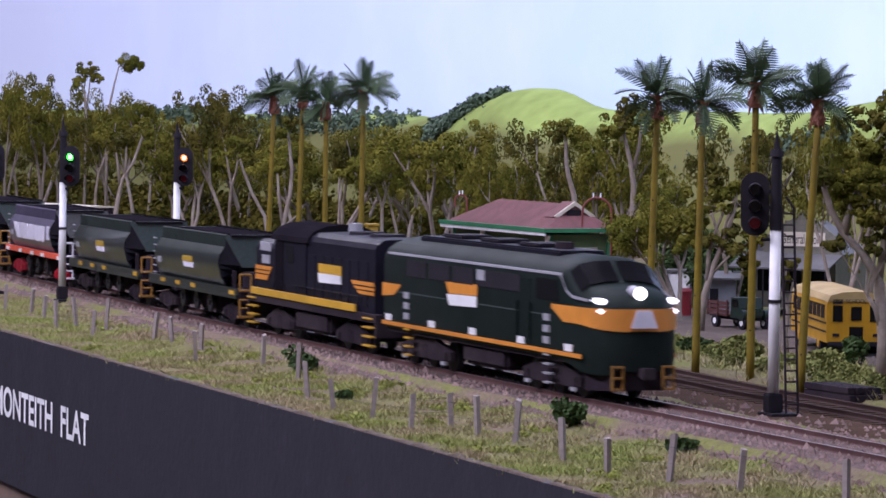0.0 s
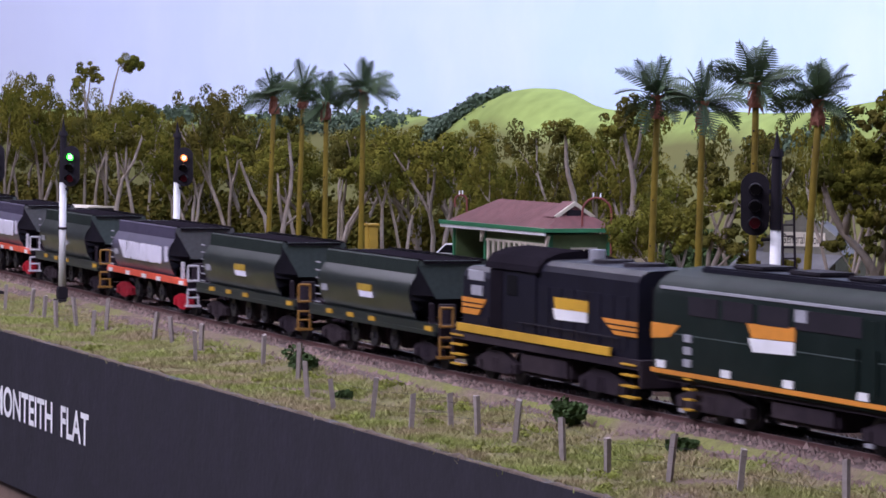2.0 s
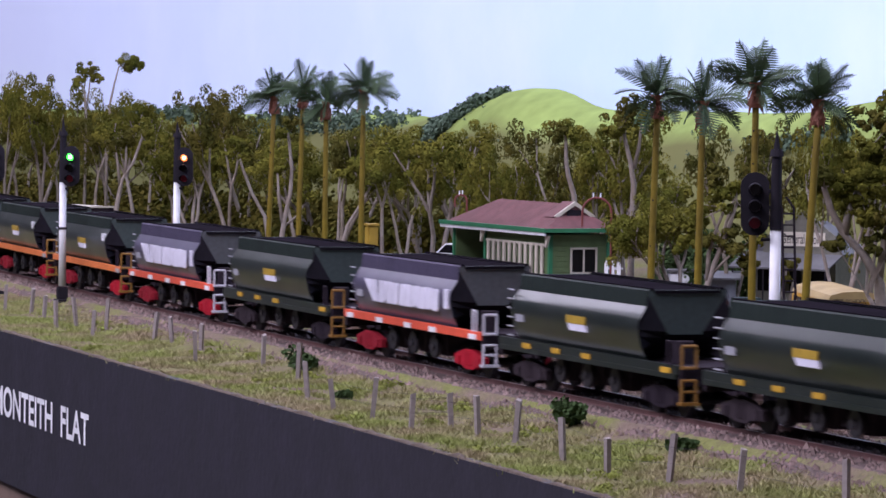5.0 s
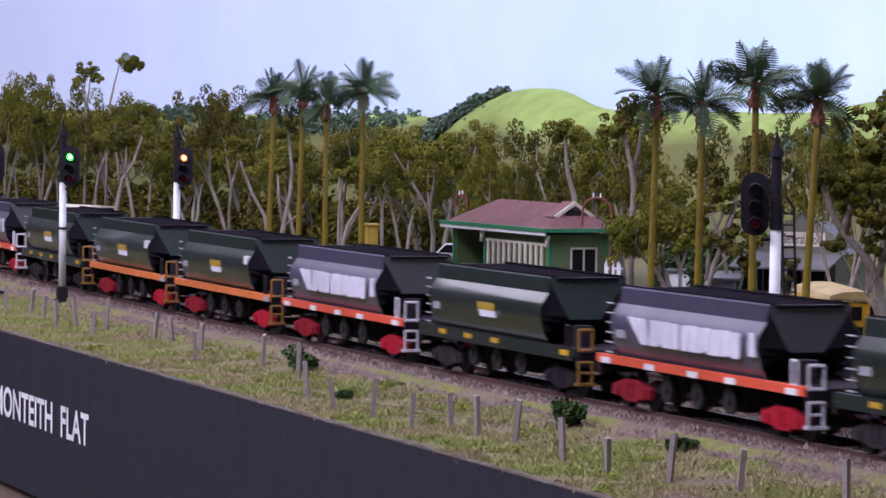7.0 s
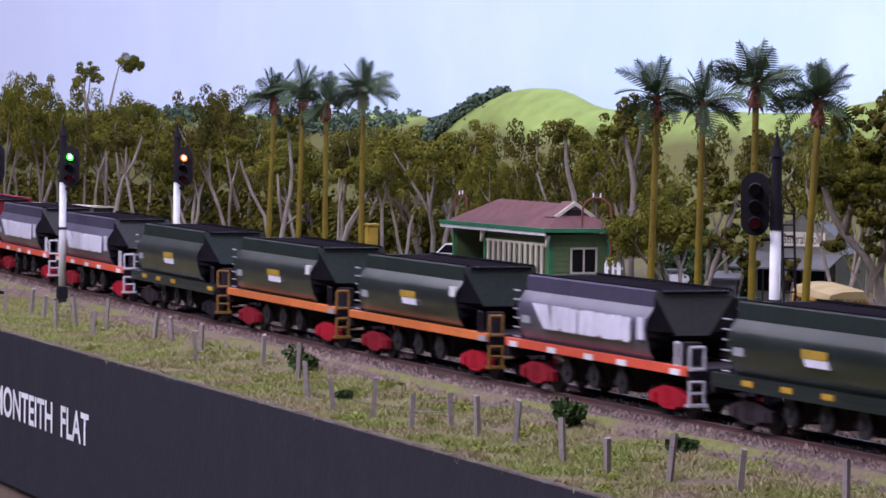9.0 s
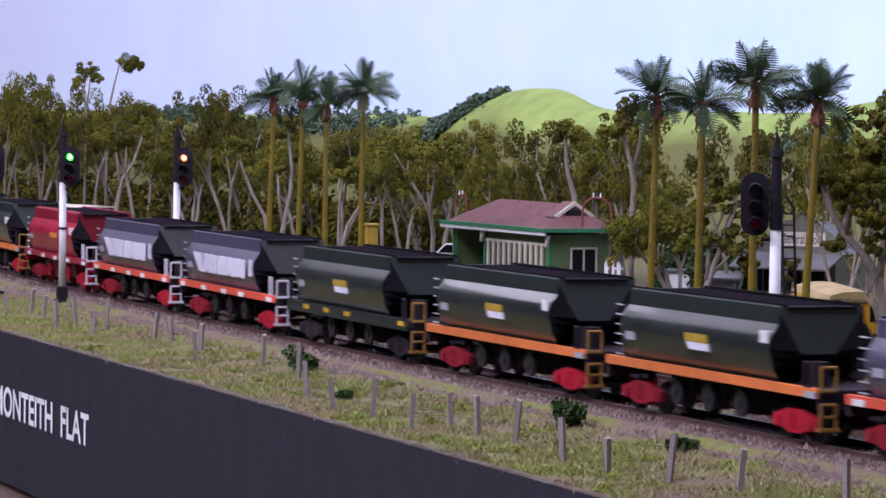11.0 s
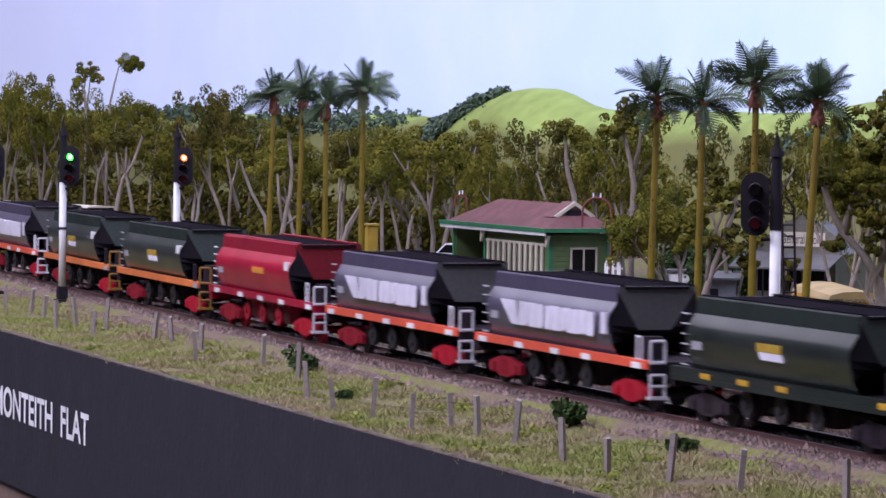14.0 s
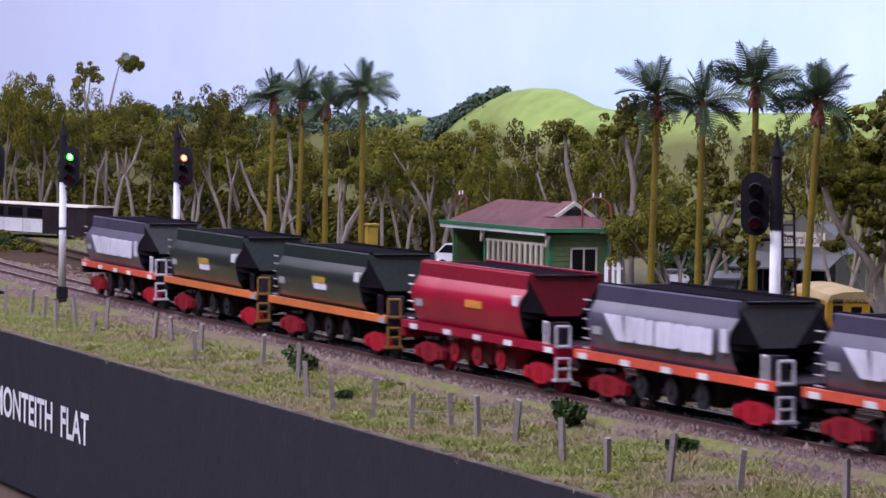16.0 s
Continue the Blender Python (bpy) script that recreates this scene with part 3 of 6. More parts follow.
    for s in (-1, 1):
        box(bm, SILL0, SILL1, s * 1.36 - 0.08, s * 1.36 + 0.08, 1.22, 1.46)
    part("side_sill", bm, stripe, th)
    bm = B()
    box(bm, SILL0 + 0.05, SILL1 - 0.05, -1.28, 1.28, 1.2, 1.38)
    part("end_platform", bm, UNDER, th)
    for xx in (SILL0, SILL1):
        bm = B()
        box(bm, xx - 0.1, xx + 0.1, -1.38, 1.38, 0.9, 1.42, 0.03)
        part("headstock", bm, HOPRED if livery == "red" else UNDER, th)
    if livery == "plain":
        bm = B()
        for s in (-1, 1):
            box(bm, SILL0 + 0.1, SILL1 - 0.1, s * 1.43 - 0.05, s * 1.43 + 0.05, 1.10, 1.24)
        part("lower_sill", bm, HOPGREEN, th)
    marks = {"plain": (YELLOW, (2.2, 4.4, 6.6, 12.0)), "striped": (SILVER, (12.45,)), "freight": (WHITE, (0.7, 3.6, 6.3, 8.6, 12.1)), "red": (WHITE, (1.2, 4.2, 6.75, 9.3, 12.45))}[livery]
    for x in marks[1]:
        for s in (-1, 1):
            bm = B()
            box(bm, x - 0.3, x + 0.3, s * 1.45 - 0.03, s * 1.45 + 0.03, 1.22, 1.38)
            part("sill_marker", bm, marks[0], th)
    # discharge gates between the bogies
    for x in (3.95, 5.9, 7.85):
        bm = B()
        loft(bm, [[(x - 0.85, -1.0, 1.25), (x + 0.85, -1.0, 1.25), (x + 0.85, 1.0, 1.25), (x - 0.85, 1.0, 1.25)],
                  [(x - 0.3, -0.75, 0.42), (x + 0.3, -0.75, 0.42), (x + 0.3, 0.75, 0.42), (x - 0.3, 0.75, 0.42)]], closed=True)
        gate = part("discharge_chute", bm, HOPRED if livery == "red" else UNDER, th)
        bm = B()
        tube(bm, (x, -1.12, 0.72), (x, -1.0, 0.72), 0.36, 0.36, 14)
        tube(bm, (x, -1.18, 0.72), (x, -1.12, 0.72), 0.12, 0.12, 8)
        part("gate_wheel", bm, BOGIERED if livery == "red" else WHEEL, gate)
    # Dark beam added to block light showing between the chutes
    bm = B()
    box(bm, 2.9, 9.6, -0.42, 0.42, 0.5, 0.85, 0.05)
    for x in (3.0, 4.9, 6.9, 9.4):
        box(bm, x - 0.08, x + 0.08, -0.9, 0.9, 0.55, 0.7)
    part("light_block_beam", bm, UNDER, th)
    for x in (1.65, 10.95):
        bogie_frame(th, x, 0.88, bogie)
        for dx in (-0.88, 0.88):
            wheelset(th, x + dx, 0.42, WHEEL if livery != "red" else BOGIERED)
    coupler(th, SILL0, -1)
    coupler(th, SILL1, 1)
    # ladders
    bm = B()
    x = SILL1 + 0.22
    for y in (-1.42, -1.0):
        tube(bm, (x, y, 1.38), (x, y, 2.0), 0.045, 0.045, 6)
    for z in (2.0, 1.42):
        tube(bm, (x, -1.42, z), (x, -1.0, z), 0.045, 0.045, 6)
    part("end_handrail", bm, rail, th)
    bm = B()
    for y in (-1.42, -1.0):
        tube(bm, (x, y, 0.46), (x, y, 1.1), 0.045, 0.045, 6)
    for z in (0.78, 1.08):
        tube(bm, (x, -1.42, z), (x, -1.0, z), 0.04, 0.04, 6)
    box(bm, x - 0.1, x + 0.12, -1.5, -0.92, 0.42, 0.5)
    part("end_ladder", bm, rail, th)
    for i in range(6):
        bm = B()
        tube(bm, (SIDE0 - 0.35, -1.46, 1.55 + i * 0.27), (SIDE0 + 0.1, -1.46, 1.55 + i * 0.27), 0.028, 0.028, 5)
        part("ladder_rung", bm, SILVER if livery != "red" else WHITE, th)
    bm = B()
    grab(bm, SILL1 - 0.75, -1.40, 1.46, 0.3, 0.62, 0.04)
    part("grab_rail", bm, rail if livery in ("freight", "red") else UNDER, th)
    bm = B()
    box(bm, SIDE0 + 0.25, SIDE0 + 0.85, -1.47, -1.43, 1.98, 2.30)
    part("number_panel", bm, SILVER, th, "pale panel with unreadable lettering")
    # markings on the side
    if livery == "freight":
        part("logo_flash", slab(B(), [(2.25, 2.60), (2.95, 2.60), (3.55, 1.90), (3.15, 1.90)], (-1.525, -1.49)), SIGNWHITE, th, "plain white slanted flash")
        part("logo_flash", slab(B(), [(3.02, 2.60), (3.42, 2.60), (3.66, 1.90), (3.60, 1.90)], (-1.525, -1.49)), SIGNWHITE, th, "plain white slanted flash")
        x = 3.70
        for i, w in enumerate((0.48, 0.21, 0.57, 0.50, -0.08, 0.48, 0.54, 0.52, 0.21, 0.56, 0.56, 0.50)):
            if w > 0:
                low = 1.90 + (0.05 if i % 3 == 1 else 0.0)
                cut = 0.10 if i % 2 else 0.0
                part("lettering_bar", slab(B(), [(x, 2.60 - cut * 0.4), (x + w - cut, 2.60), (x + w, 2.5), (x + w, low + 0.06), (x + w - cut, low), (x, 1.90)], (-1.525, -1.49)), SIGNWHITE, th, "plain white bar in place of lettering")
            x += abs(w) + 0.03
        part("number_patch", slab(B(), [(9.72, 2.62), (10.12, 2.62), (10.12, 2.02), (9.72, 2.02)], (-1.52, -1.46)), SIGNWHITE, th)
    else:
        col, ex = (ORANGE, 0.6) if livery == "red" else (EMBLEM, 0.0)
        part("logo_panel", slab(B(), [(ex + 5.25, 2.40), (ex + 6.6, 2.40), (ex + 6.6, 2.18), (ex + 5.25, 2.18)], (-1.515, -1.47)), col, th, "plain coloured emblem")
        if livery != "red":
            part("logo_panel", slab(B(), [(5.35, 2.17), (6.6, 2.17), (6.7, 1.98), (5.5, 1.98)], (-1.515, -1.46)), SIGNWHITE, th, "plain white emblem")
        if livery in ("red", "striped"):
            part("number_patch", slab(B(), [(9.68, 2.72), (10.15, 2.72), (10.15, 2.42), (9.68, 2.42)], (-1.50, -1.36)), WHITE, th)
    return th


BODYHALF = [(1.40, 1.12), (1.45, 1.35), (1.45, 3.30), (1.42, 3.48), (1.30, 3.66), (1.05, 3.84), (0.6, 4.0), (0.0, 4.06)]


def nose_half(w, top, low):
    return [(w * 0.96, low), (w, low + 0.35), (w, top - 0.85), (w * 0.97, top - 0.5), (w * 0.88, top - 0.25), (w * 0.70, top - 0.1), (w * 0.38, top - 0.02), (0.0, top)]


NOSE = [(14.9, 1.45, 4.06, 1.12), (15.3, 1.45, 3.93, 1.05), (15.75, 1.42, 3.58, 0.95), (16.15, 1.40, 3.30, 0.85), (16.55, 1.36, 3.22, 0.8), (16.95, 1.27, 3.14, 0.78), (17.25, 1.11, 3.0, 0.78), (17.48, 0.85, 2.78, 0.8), (17.62, 0.5, 2.45, 0.9)]


def streamlined_loco(m):
    th = thing("streamlined_diesel_locomotive", m, "dark green bulldog-nosed diesel locomotive with yellow stripe and lit headlamp", "locomotive")
    rings = [mirror_ring(BODYHALF, x) for x in (0.0, 0.12, 7.0, 14.2)]
    rings[0] = [(0.0, y * 0.97, z if z < 2 else z - 0.04) for _, y, z in rings[0]]
    for x, w, top, low in NOSE:
        rings.append(mirror_ring(nose_half(w, top, low) if x > 15 else [(y, z) for y, z in BODYHALF], x))
    bm = loft(B(), rings)
    body = part("body", bm, GREEN, th, smooth=True)
    # floor
    bm = B()
    box(bm, 0.1, 16.8, -1.3, 1.3, 1.0, 1.16)
    part("underframe", bm, UNDER, th)
    # side stripe
    for s in (-1, 1):
        bm = B()
        box(bm, 0.0, 16.6, s * 1.45 - 0.03, s * 1.45 + 0.03, 1.21, 1.33)
        part("side_stripe", bm, ORANGE, th, "orange side stripe")
    # nose band, with wings along the sides

    def band(z0, z1, grow):
        bmm = B()
        lo, hi = [], []
        st = [(14.4, 1.45)] + [(x, w) for x, w, t, l in NOSE[1:]]
        for x, w in st:
            lo.append((x + grow * 0.6, -(w + grow), z0 + 0.16 * min(1.0, (17.6 - x) / 1.2) if x > 14.8 else z1 - 0.12))
            hi.append((x + grow * 0.6, -(w + grow), z1))
        lo.append((17.66 + grow, 0, z0 + 0.02))
        hi.append((17.62 + grow, 0, z1))
        lo += [(x, -y, z) for x, y, z in lo[-2::-1]]
        hi += [(x, -y, z) for x, y, z in hi[-2::-1]]
        loft(bmm, [lo, hi], cap0=False, cap1=False)
        return bmm
    part("nose_band", band(2.02, 2.66, 0.035), ORANGE, th, "orange band round the nose", smooth=True)
    bm = B()
    v = [bm.verts.new(q) for q in ((17.74, -0.40, 2.12), (17.74, 0.40, 2.12), (17.72, 0.22, 2.62), (17.72, -0.22, 2.62))]
    bm.faces.new(v)
    g = bmesh.ops.extrude_face_region(bm, geom=bm.faces[:])
    bmesh.ops.translate(bm, vec=(-0.05, 0, 0), verts=[e for e in g["geom"] if isinstance(e, bmesh.types.BMVert)])
    part("nose_emblem", bm, SIGNWHITE, th, "pale plain emblem on the nose")
    # windscreens
    for s in (-1, 1):
        def pane(fr, xs, name):
            rows = []
            for x in xs:
                a = max(k for k in range(len(NOSE) - 1) if NOSE[k][0] <= x)
                f = (x - NOSE[a][0]) / (NOSE[a + 1][0] - NOSE[a][0])
                w_, t_, l_ = [NOSE[a][k] + (NOSE[a + 1][k] - NOSE[a][k]) * f for k in (1, 2, 3)]
                prof = nose_half(w_, t_, l_)[2:]
                row = []
                for y in fr:
                    k = max(q for q in range(len(prof) - 1) if prof[q][0] >= y * w_ - 1e-6)
                    g_ = (prof[k][0] - y * w_) / max(1e-6, prof[k][0] - prof[k + 1][0])
                    row.append((x + 0.03, s * (y * w_ + 0.012), prof[k][1] + (prof[k + 1][1] - prof[k][1]) * g_ + 0.035))
                rows.append(row)
            part(name, loft(B(), rows, cap0=False, cap1=False), GLASS, th)
        pane((0.90, 0.70, 0.38, 0.05), (15.34, 15.74, 16.08), "windscreen")
        part("cab_side_window", slab(B(), [(13.2, 2.75), (14.9, 2.75), (14.75, 3.35), (13.2, 3.35)], (s * 1.44 - 0.03, s * 1.44 + 0.03)), GLASS, th)
        bm = B()
        box(bm, 11.9, 12.7, s * 1.45 - 0.02, s * 1.45 + 0.02, 1.4, 3.3)
        dr = part("cab_door", bm, GREEN, th)
        bm = B()
        for x in (11.8, 12.8):
            tube(bm, (x, s * 1.50, 1.5), (x, s * 1.50, 2.6), 0.035, 0.035, 6)
        part("handrail", bm, GREEN, dr)
        # engine-room panels and windows
        for x in (2.3, 4.35, 6.4, 8.45, 10.2):
            part("side_grille", slab(B(), [(x, 2.86), (x + 1.75, 2.86), (x + 1.75, 3.36), (x, 3.36)], (s * 1.45 - 0.025, s * 1.45 + 0.025)), BLACK, th)
        part("side_window", slab(B(), [(8.45, 3.05), (9.1, 3.05), (9.1, 3.36), (8.45, 3.36)], (s * 1.45 - 0.035, s * 1.45 + 0.035)), SILVER, th)
        bm = B()
        box(bm, 0.3, 13.9, s * 1.452 - 0.012, s * 1.452 + 0.012, 2.30, 2.325)
        part("body_seam", bm, SLOPE_G, th)
        bm = B()
        box(bm, 0.5, 15.0, s * 1.42 - 0.04, s * 1.42 + 0.04, 3.49, 3.56)
        # Silver colour paints in the crisp highlight along the gutter
        part("gutter", bm, SILVER, th)
        bm = B()
        sw = [(14.9, 3.53, 1.45), (15.2, 3.40, 1.47), (15.5, 3.08, 1.48), (15.95, 2.92, 1.46), (16.8, 2.86, 1.34)]
        loft(bm, [[(x - 0.03, s * y, z + 0.05), (x + 0.03, s * (y + 0.02), z + 0.05), (x + 0.03, s * (y + 0.02), z - 0.03), (x - 0.03, s * y, z - 0.03)] for x, z, y in sw], closed=True)
        part("cab_stripe", bm, SILVER, th, "pale stripe sweeping down from the gutter")
        part("side_emblem", slab(B(), [(5.75, 2.86), (8.45, 2.90), (8.45, 2.55), (6.05, 2.50)], (s * 1.45 - 0.02, s * 1.45 + 0.02)), ORANGE, th, "orange emblem block")
        part("side_emblem", slab(B(), [(5.85, 2.48), (8.4, 2.53), (8.4, 2.20), (6.1, 2.14)], (s * 1.45 - 0.02, s * 1.45 + 0.02)), WHITE, th, "white emblem block")
        part("rear_wing", slab(B(), [(0.0, 2.55), (1.75, 2.55), (1.1, 2.2), (0.0, 2.12)], (s * 1.45 - 0.02, s * 1.45 + 0.02)), ORANGE, th, "orange wing flash")
        for x in (0.35, 4.3, 7.85, 11.8, 15.4):
            bm = B()
            box(bm, x, x + 0.55, s * 1.46 - 0.03, s * 1.46 + 0.03, 1.36, 1.56)
            part("jacking_marker", bm, WHITE, th)
        for x in (2.0, 13.75):
            bm = B()
            for i in range(4):
                box(bm, x, x + 0.5, s * 1.38 - 0.08, s * 1.38 + 0.08, 0.32 + i * 0.27, 0.37 + i * 0.27)
            part("step", bm, YELLOW if x < 5 else SILVER, th)
            bm = B()
            for i in range(3):
                box(bm, x + 0.05, x + 0.5, s * 1.46 - 0.03, s * 1.46 + 0.03, 1.48 + i * 0.33, 1.68 + i * 0.33)
            part("step_recess", bm, SILVER, th)
        # markers
        for z, h in ((2.86, 0.075), (2.58, 0.07)):
            bm = B()
            box(bm, 16.7, 17.34, s * 1.1 - 0.12, s * 1.1 + 0.12, z - h, z + h, 0.05)
            part("marker_lamp", bm, MARKER, th)
    # headlamp
    bm = B()
    tube(bm, (16.9, 0, 3.08), (17.38, 0, 3.08), 0.22, 0.20, 16)
    lamp = part("headlamp_housing", bm, SILVER, th)
    bm = B()
    tube(bm, (17.38, 0, 3.08), (17.44, 0, 3.08), 0.175, 0.16, 16)
    part("headlamp_lens", bm, LAMPWHITE, lamp, "lit white lens")
    # roof gear
    bm = B()
    box(bm, 1.5, 13.2, -0.72, 0.72, 3.9, 4.12, 0.05)
    part("roof_hatch", bm, NAVY, th)
    for x in (3.0, 6.2, 9.4):
        bm = B()
        box(bm, x, x + 1.7, -0.55, 0.55, 4.12, 4.24, 0.04)
        part("roof_vent", bm, BLACK, th)
    bm = B()
    tube(bm, (11.8, 0, 4.1), (11.8, 0, 4.32), 0.3, 0.28, 12)
    part("exhaust_pipe", bm, UNDER, th)
    # pilot, buffers, steps at the front
    bm = B()
    loft(bm, [[(16.4, -1.25, 0.3), (16.4, 1.25, 0.3), (16.4, 1.25, 1.0), (16.4, -1.25, 1.0)], [(17.45, -0.8, 0.35), (17.45, 0.8, 0.35), (17.55, 0.85, 0.95), (17.55, -0.85, 0.95)]], closed=True)
    part("pilot", bm, UNDER, th)
    for s in (-1, 1):
        bm = B()
        for y in (0.62, 0.94):
            tube(bm, (17.66, s * y, 0.38), (17.66, s * y, 1.05), 0.045, 0.045, 6)
        for z in (0.40, 0.72, 1.03):
            box(bm, 17.58, 17.74, s * 0.78 - 0.17, s * 0.78 + 0.17, z - 0.03, z + 0.03)
        part("shunter_step", bm, OCHRE, th)
    for x in (3.1, 13.6):
        bogie_frame(th, x, 1.85, UNDER, True)
        for dx in (-1.75, 0, 1.75):
            wheelset(th, x + dx, 0.48)
        for dx in (-1.75, 1.75):
            bm = B()
            box(bm, x + dx - 0.15, x + dx + 0.2, -1.2, -1.1, 0.2, 0.3)
            part("sand_pipe", bm, SILVER, th)
    bm = B()
    box(bm, 6.6, 10.2, -1.2, 1.2, 0.4, 1.05, 0.12)
    part("fuel_tank", bm, UNDER, th)
    bm = B()
    box(bm, -0.25, 0.02, -0.45, 0.45, 1.3, 3.4, 0.05)
    part("gangway", bm, BLACK, th)
    coupler(th, 0.0, -1)
    coupler(th, 17.4, 1)
    return th


def hood_loco(m):
    th = thing("hood_unit_diesel_locomotive", m, "dark blue hood-type diesel locomotive with yellow footplate stripe", "locomotive")
    bm = B()
    box(bm, 0.0, 14.3, -1.4, 1.4, 1.15, 1.42)
    part("footplate", bm, UNDER, th)
    for s in (-1, 1):
        bm = B()
        box(bm, 0.55, 12.3, s * 1.42 - 0.04, s * 1.42 + 0.04, 1.42, 1.66)
        part("side_stripe", bm, YELLOW, th, "yellow footplate stripe")

    def hood(x0, x1, w, top, name, bev=0.12):
        half = [(w, 1.42), (w, top - 0.35), (w - 0.08, top - 0.18), (w - 0.3, top - 0.04), (0, top)]
        rr = [mirror_ring(half, x) for x in (x0, x1)]
        return part(name, loft(B(), rr), NAVY, th)
    hood(0.55, 2.9, 1.25, 3.45, "short_hood")
    hood(6.5, 13.8, 1.25, 3.88, "long_hood")
    half = [(1.3, 1.42), (1.3, 3.4), (1.26, 3.6), (1.05, 3.82), (0.6, 3.98), (0, 4.04)]
    cab = part("cab", loft(B(), [mirror_ring(half, 2.9), mirror_ring(half, 6.5)]), NAVY, th)
    half = [(1.38, 3.46), (1.32, 3.64), (1.1, 3.88), (0.64, 4.05), (0, 4.11)]
    part("cab_roof", loft(B(), [mirror_ring(half, 2.6), mirror_ring(half, 6.8)]), ROOFDARK, cab)
    for s in (-1, 1):
        # Near-black slab paints in the shade of the door recess
        part("cab_door", slab(B(), [(2.95, 1.45), (3.95, 1.45), (3.95, 3.4), (2.95, 3.4)], (s * 1.3 - 0.02, s * 1.3 + 0.02)), ROOFDARK, cab)
        part("cab_window", slab(B(), [(4.3, 2.7), (5.1, 2.7), (5.1, 3.3), (4.3, 3.3)], (s * 1.3 - 0.02, s * 1.3 + 0.02)), GLASS, cab)
        for y in (-0.9, 0.9):
            bm = B()
            box(bm, 2.86 if s < 0 else 6.46, 2.92 if s < 0 else 6.54, y * s - 0.3, y * s + 0.3, 3.45, 3.8)
            part("cab_end_window", bm, GLASS, cab)
        # louvred doors on the long hood
        for i in range(7):
            x = 6.6 + i * 0.94
            part("hood_door", slab(B(), [(x, 1.6), (x + 0.85, 1.6), (x + 0.85, 3.1), (x, 3.1)], (s * 1.25 - 0.025, s * 1.25 + 0.025)), NAVY, th)
        part("side_emblem", slab(B(), [(7.9, 2.83), (10.4, 2.83), (10.4, 2.5), (8.0, 2.5)], (s * 1.29 - 0.02, s * 1.29 + 0.02)), YELLOW, th, "yellow emblem block")
        part("side_emblem", slab(B(), [(7.85, 2.50), (10.35, 2.52), (10.35, 2.22), (8.0, 2.18)], (s * 1.29 - 0.02, s * 1.29 + 0.02)), WHITE, th, "white emblem block")
        part("front_wing", slab(B(), [(11.4, 2.44), (13.82, 2.44), (13.82, 2.02), (12.3, 2.02)], (s * 1.29 - 0.02, s * 1.29 + 0.02)), ORANGE, th, "orange wing flash")
        part("rear_wing", slab(B(), [(0.53, 2.45), (2.55, 2.45), (1.9, 1.95), (0.53, 1.95)], (s * 1.27 - 0.02, s * 1.27 + 0.02)), ORANGE, th, "orange wing flash")
        for z in (2.14, 2.28):
            part("wing_line", slab(B(), [(11.7 + (2.3 - z) * 2, z), (13.83, z), (13.83, z + 0.035), (11.7 + (2.3 - z) * 2, z + 0.035)], (s * 1.30 - 0.02, s * 1.30 + 0.02)), NAVY, th)
            part("wing_line", slab(B(), [(0.53, z), (2.3, z), (2.3, z + 0.035), (0.53, z + 0.035)], (s * 1.28 - 0.02, s * 1.28 + 0.02)), NAVY, th)
        part("number_panel", slab(B(), [(1.3, 2.55), (2.2, 2.55), (2.2, 2.85), (1.3, 2.85)], (s * 1.27 - 0.02, s * 1.27 + 0.02)), SILVER, th)
        part("short_hood_window", slab(B(), [(1.0, 3.0), (2.3, 3.0), (2.3, 3.3), (1.0, 3.3)], (s * 1.24 - 0.03, s * 1.24 + 0.03)), SILVER, th)
        for x in (0.05, 13.1):
            bm = B()
            for i in range(4):
                box(bm, x, x + 0.95, s * 1.36 - 0.1, s * 1.36 + 0.1, 0.35 + i * 0.3, 0.40 + i * 0.3)
            part("step", bm, YELLOW, th)
        bm = B()
        for x in np.linspace(3.0, 12.8, 8):
            tube(bm, (x, s * 1.38, 1.42), (x, s * 1.38, 1.95), 0.016, 0.016, 5)
        tube(bm, (5.4, s * 1.38, 1.95), (12.8, s * 1.38, 1.95), 0.016, 0.016, 5)
        part("handrail", bm, NAVY, th)
    bm = B()
    box(bm, 13.78, 13.86, -0.85, 0.85, 1.7, 3.4, 0.02)
    part("radiator_grille", bm, BLACK, th)
    for x in (9.2, 11.4):
        bm = B()
        tube(bm, (x, 0, 3.84), (x, 0, 3.96), 0.62, 0.6, 18)
        part("roof_fan", bm, BLACK, th)
    bm = B()
    tube(bm, (8.0, 0.0, 3.6), (8.0, 0.0, 4.2), 0.24, 0.24, 12)
    part("exhaust_pipe", bm, SILVER, th)
    for x in (3.0, 11.0):
        bogie_frame(th, x, 1.25, UNDER, True)
        for dx in (-1.2, 1.2):
            wheelset(th, x + dx, 0.48)
    bm = B()
    box(bm, 5.2, 8.9, -1.25, 1.25, 0.4, 1.15, 0.12)
    part("fuel_tank", bm, UNDER, th)
    for x in (0.0, 14.3):
        bm = B()
        box(bm, x - 0.08, x + 0.08, -1.4, 1.4, 0.65, 1.42, 0.03)
        part("headstock", bm, UNDER, th)
    coupler(th, 0.0, -1)
    coupler(th, 14.0, 1)
    return th


TRAIN = []     # (thing, rear end at the start, length)


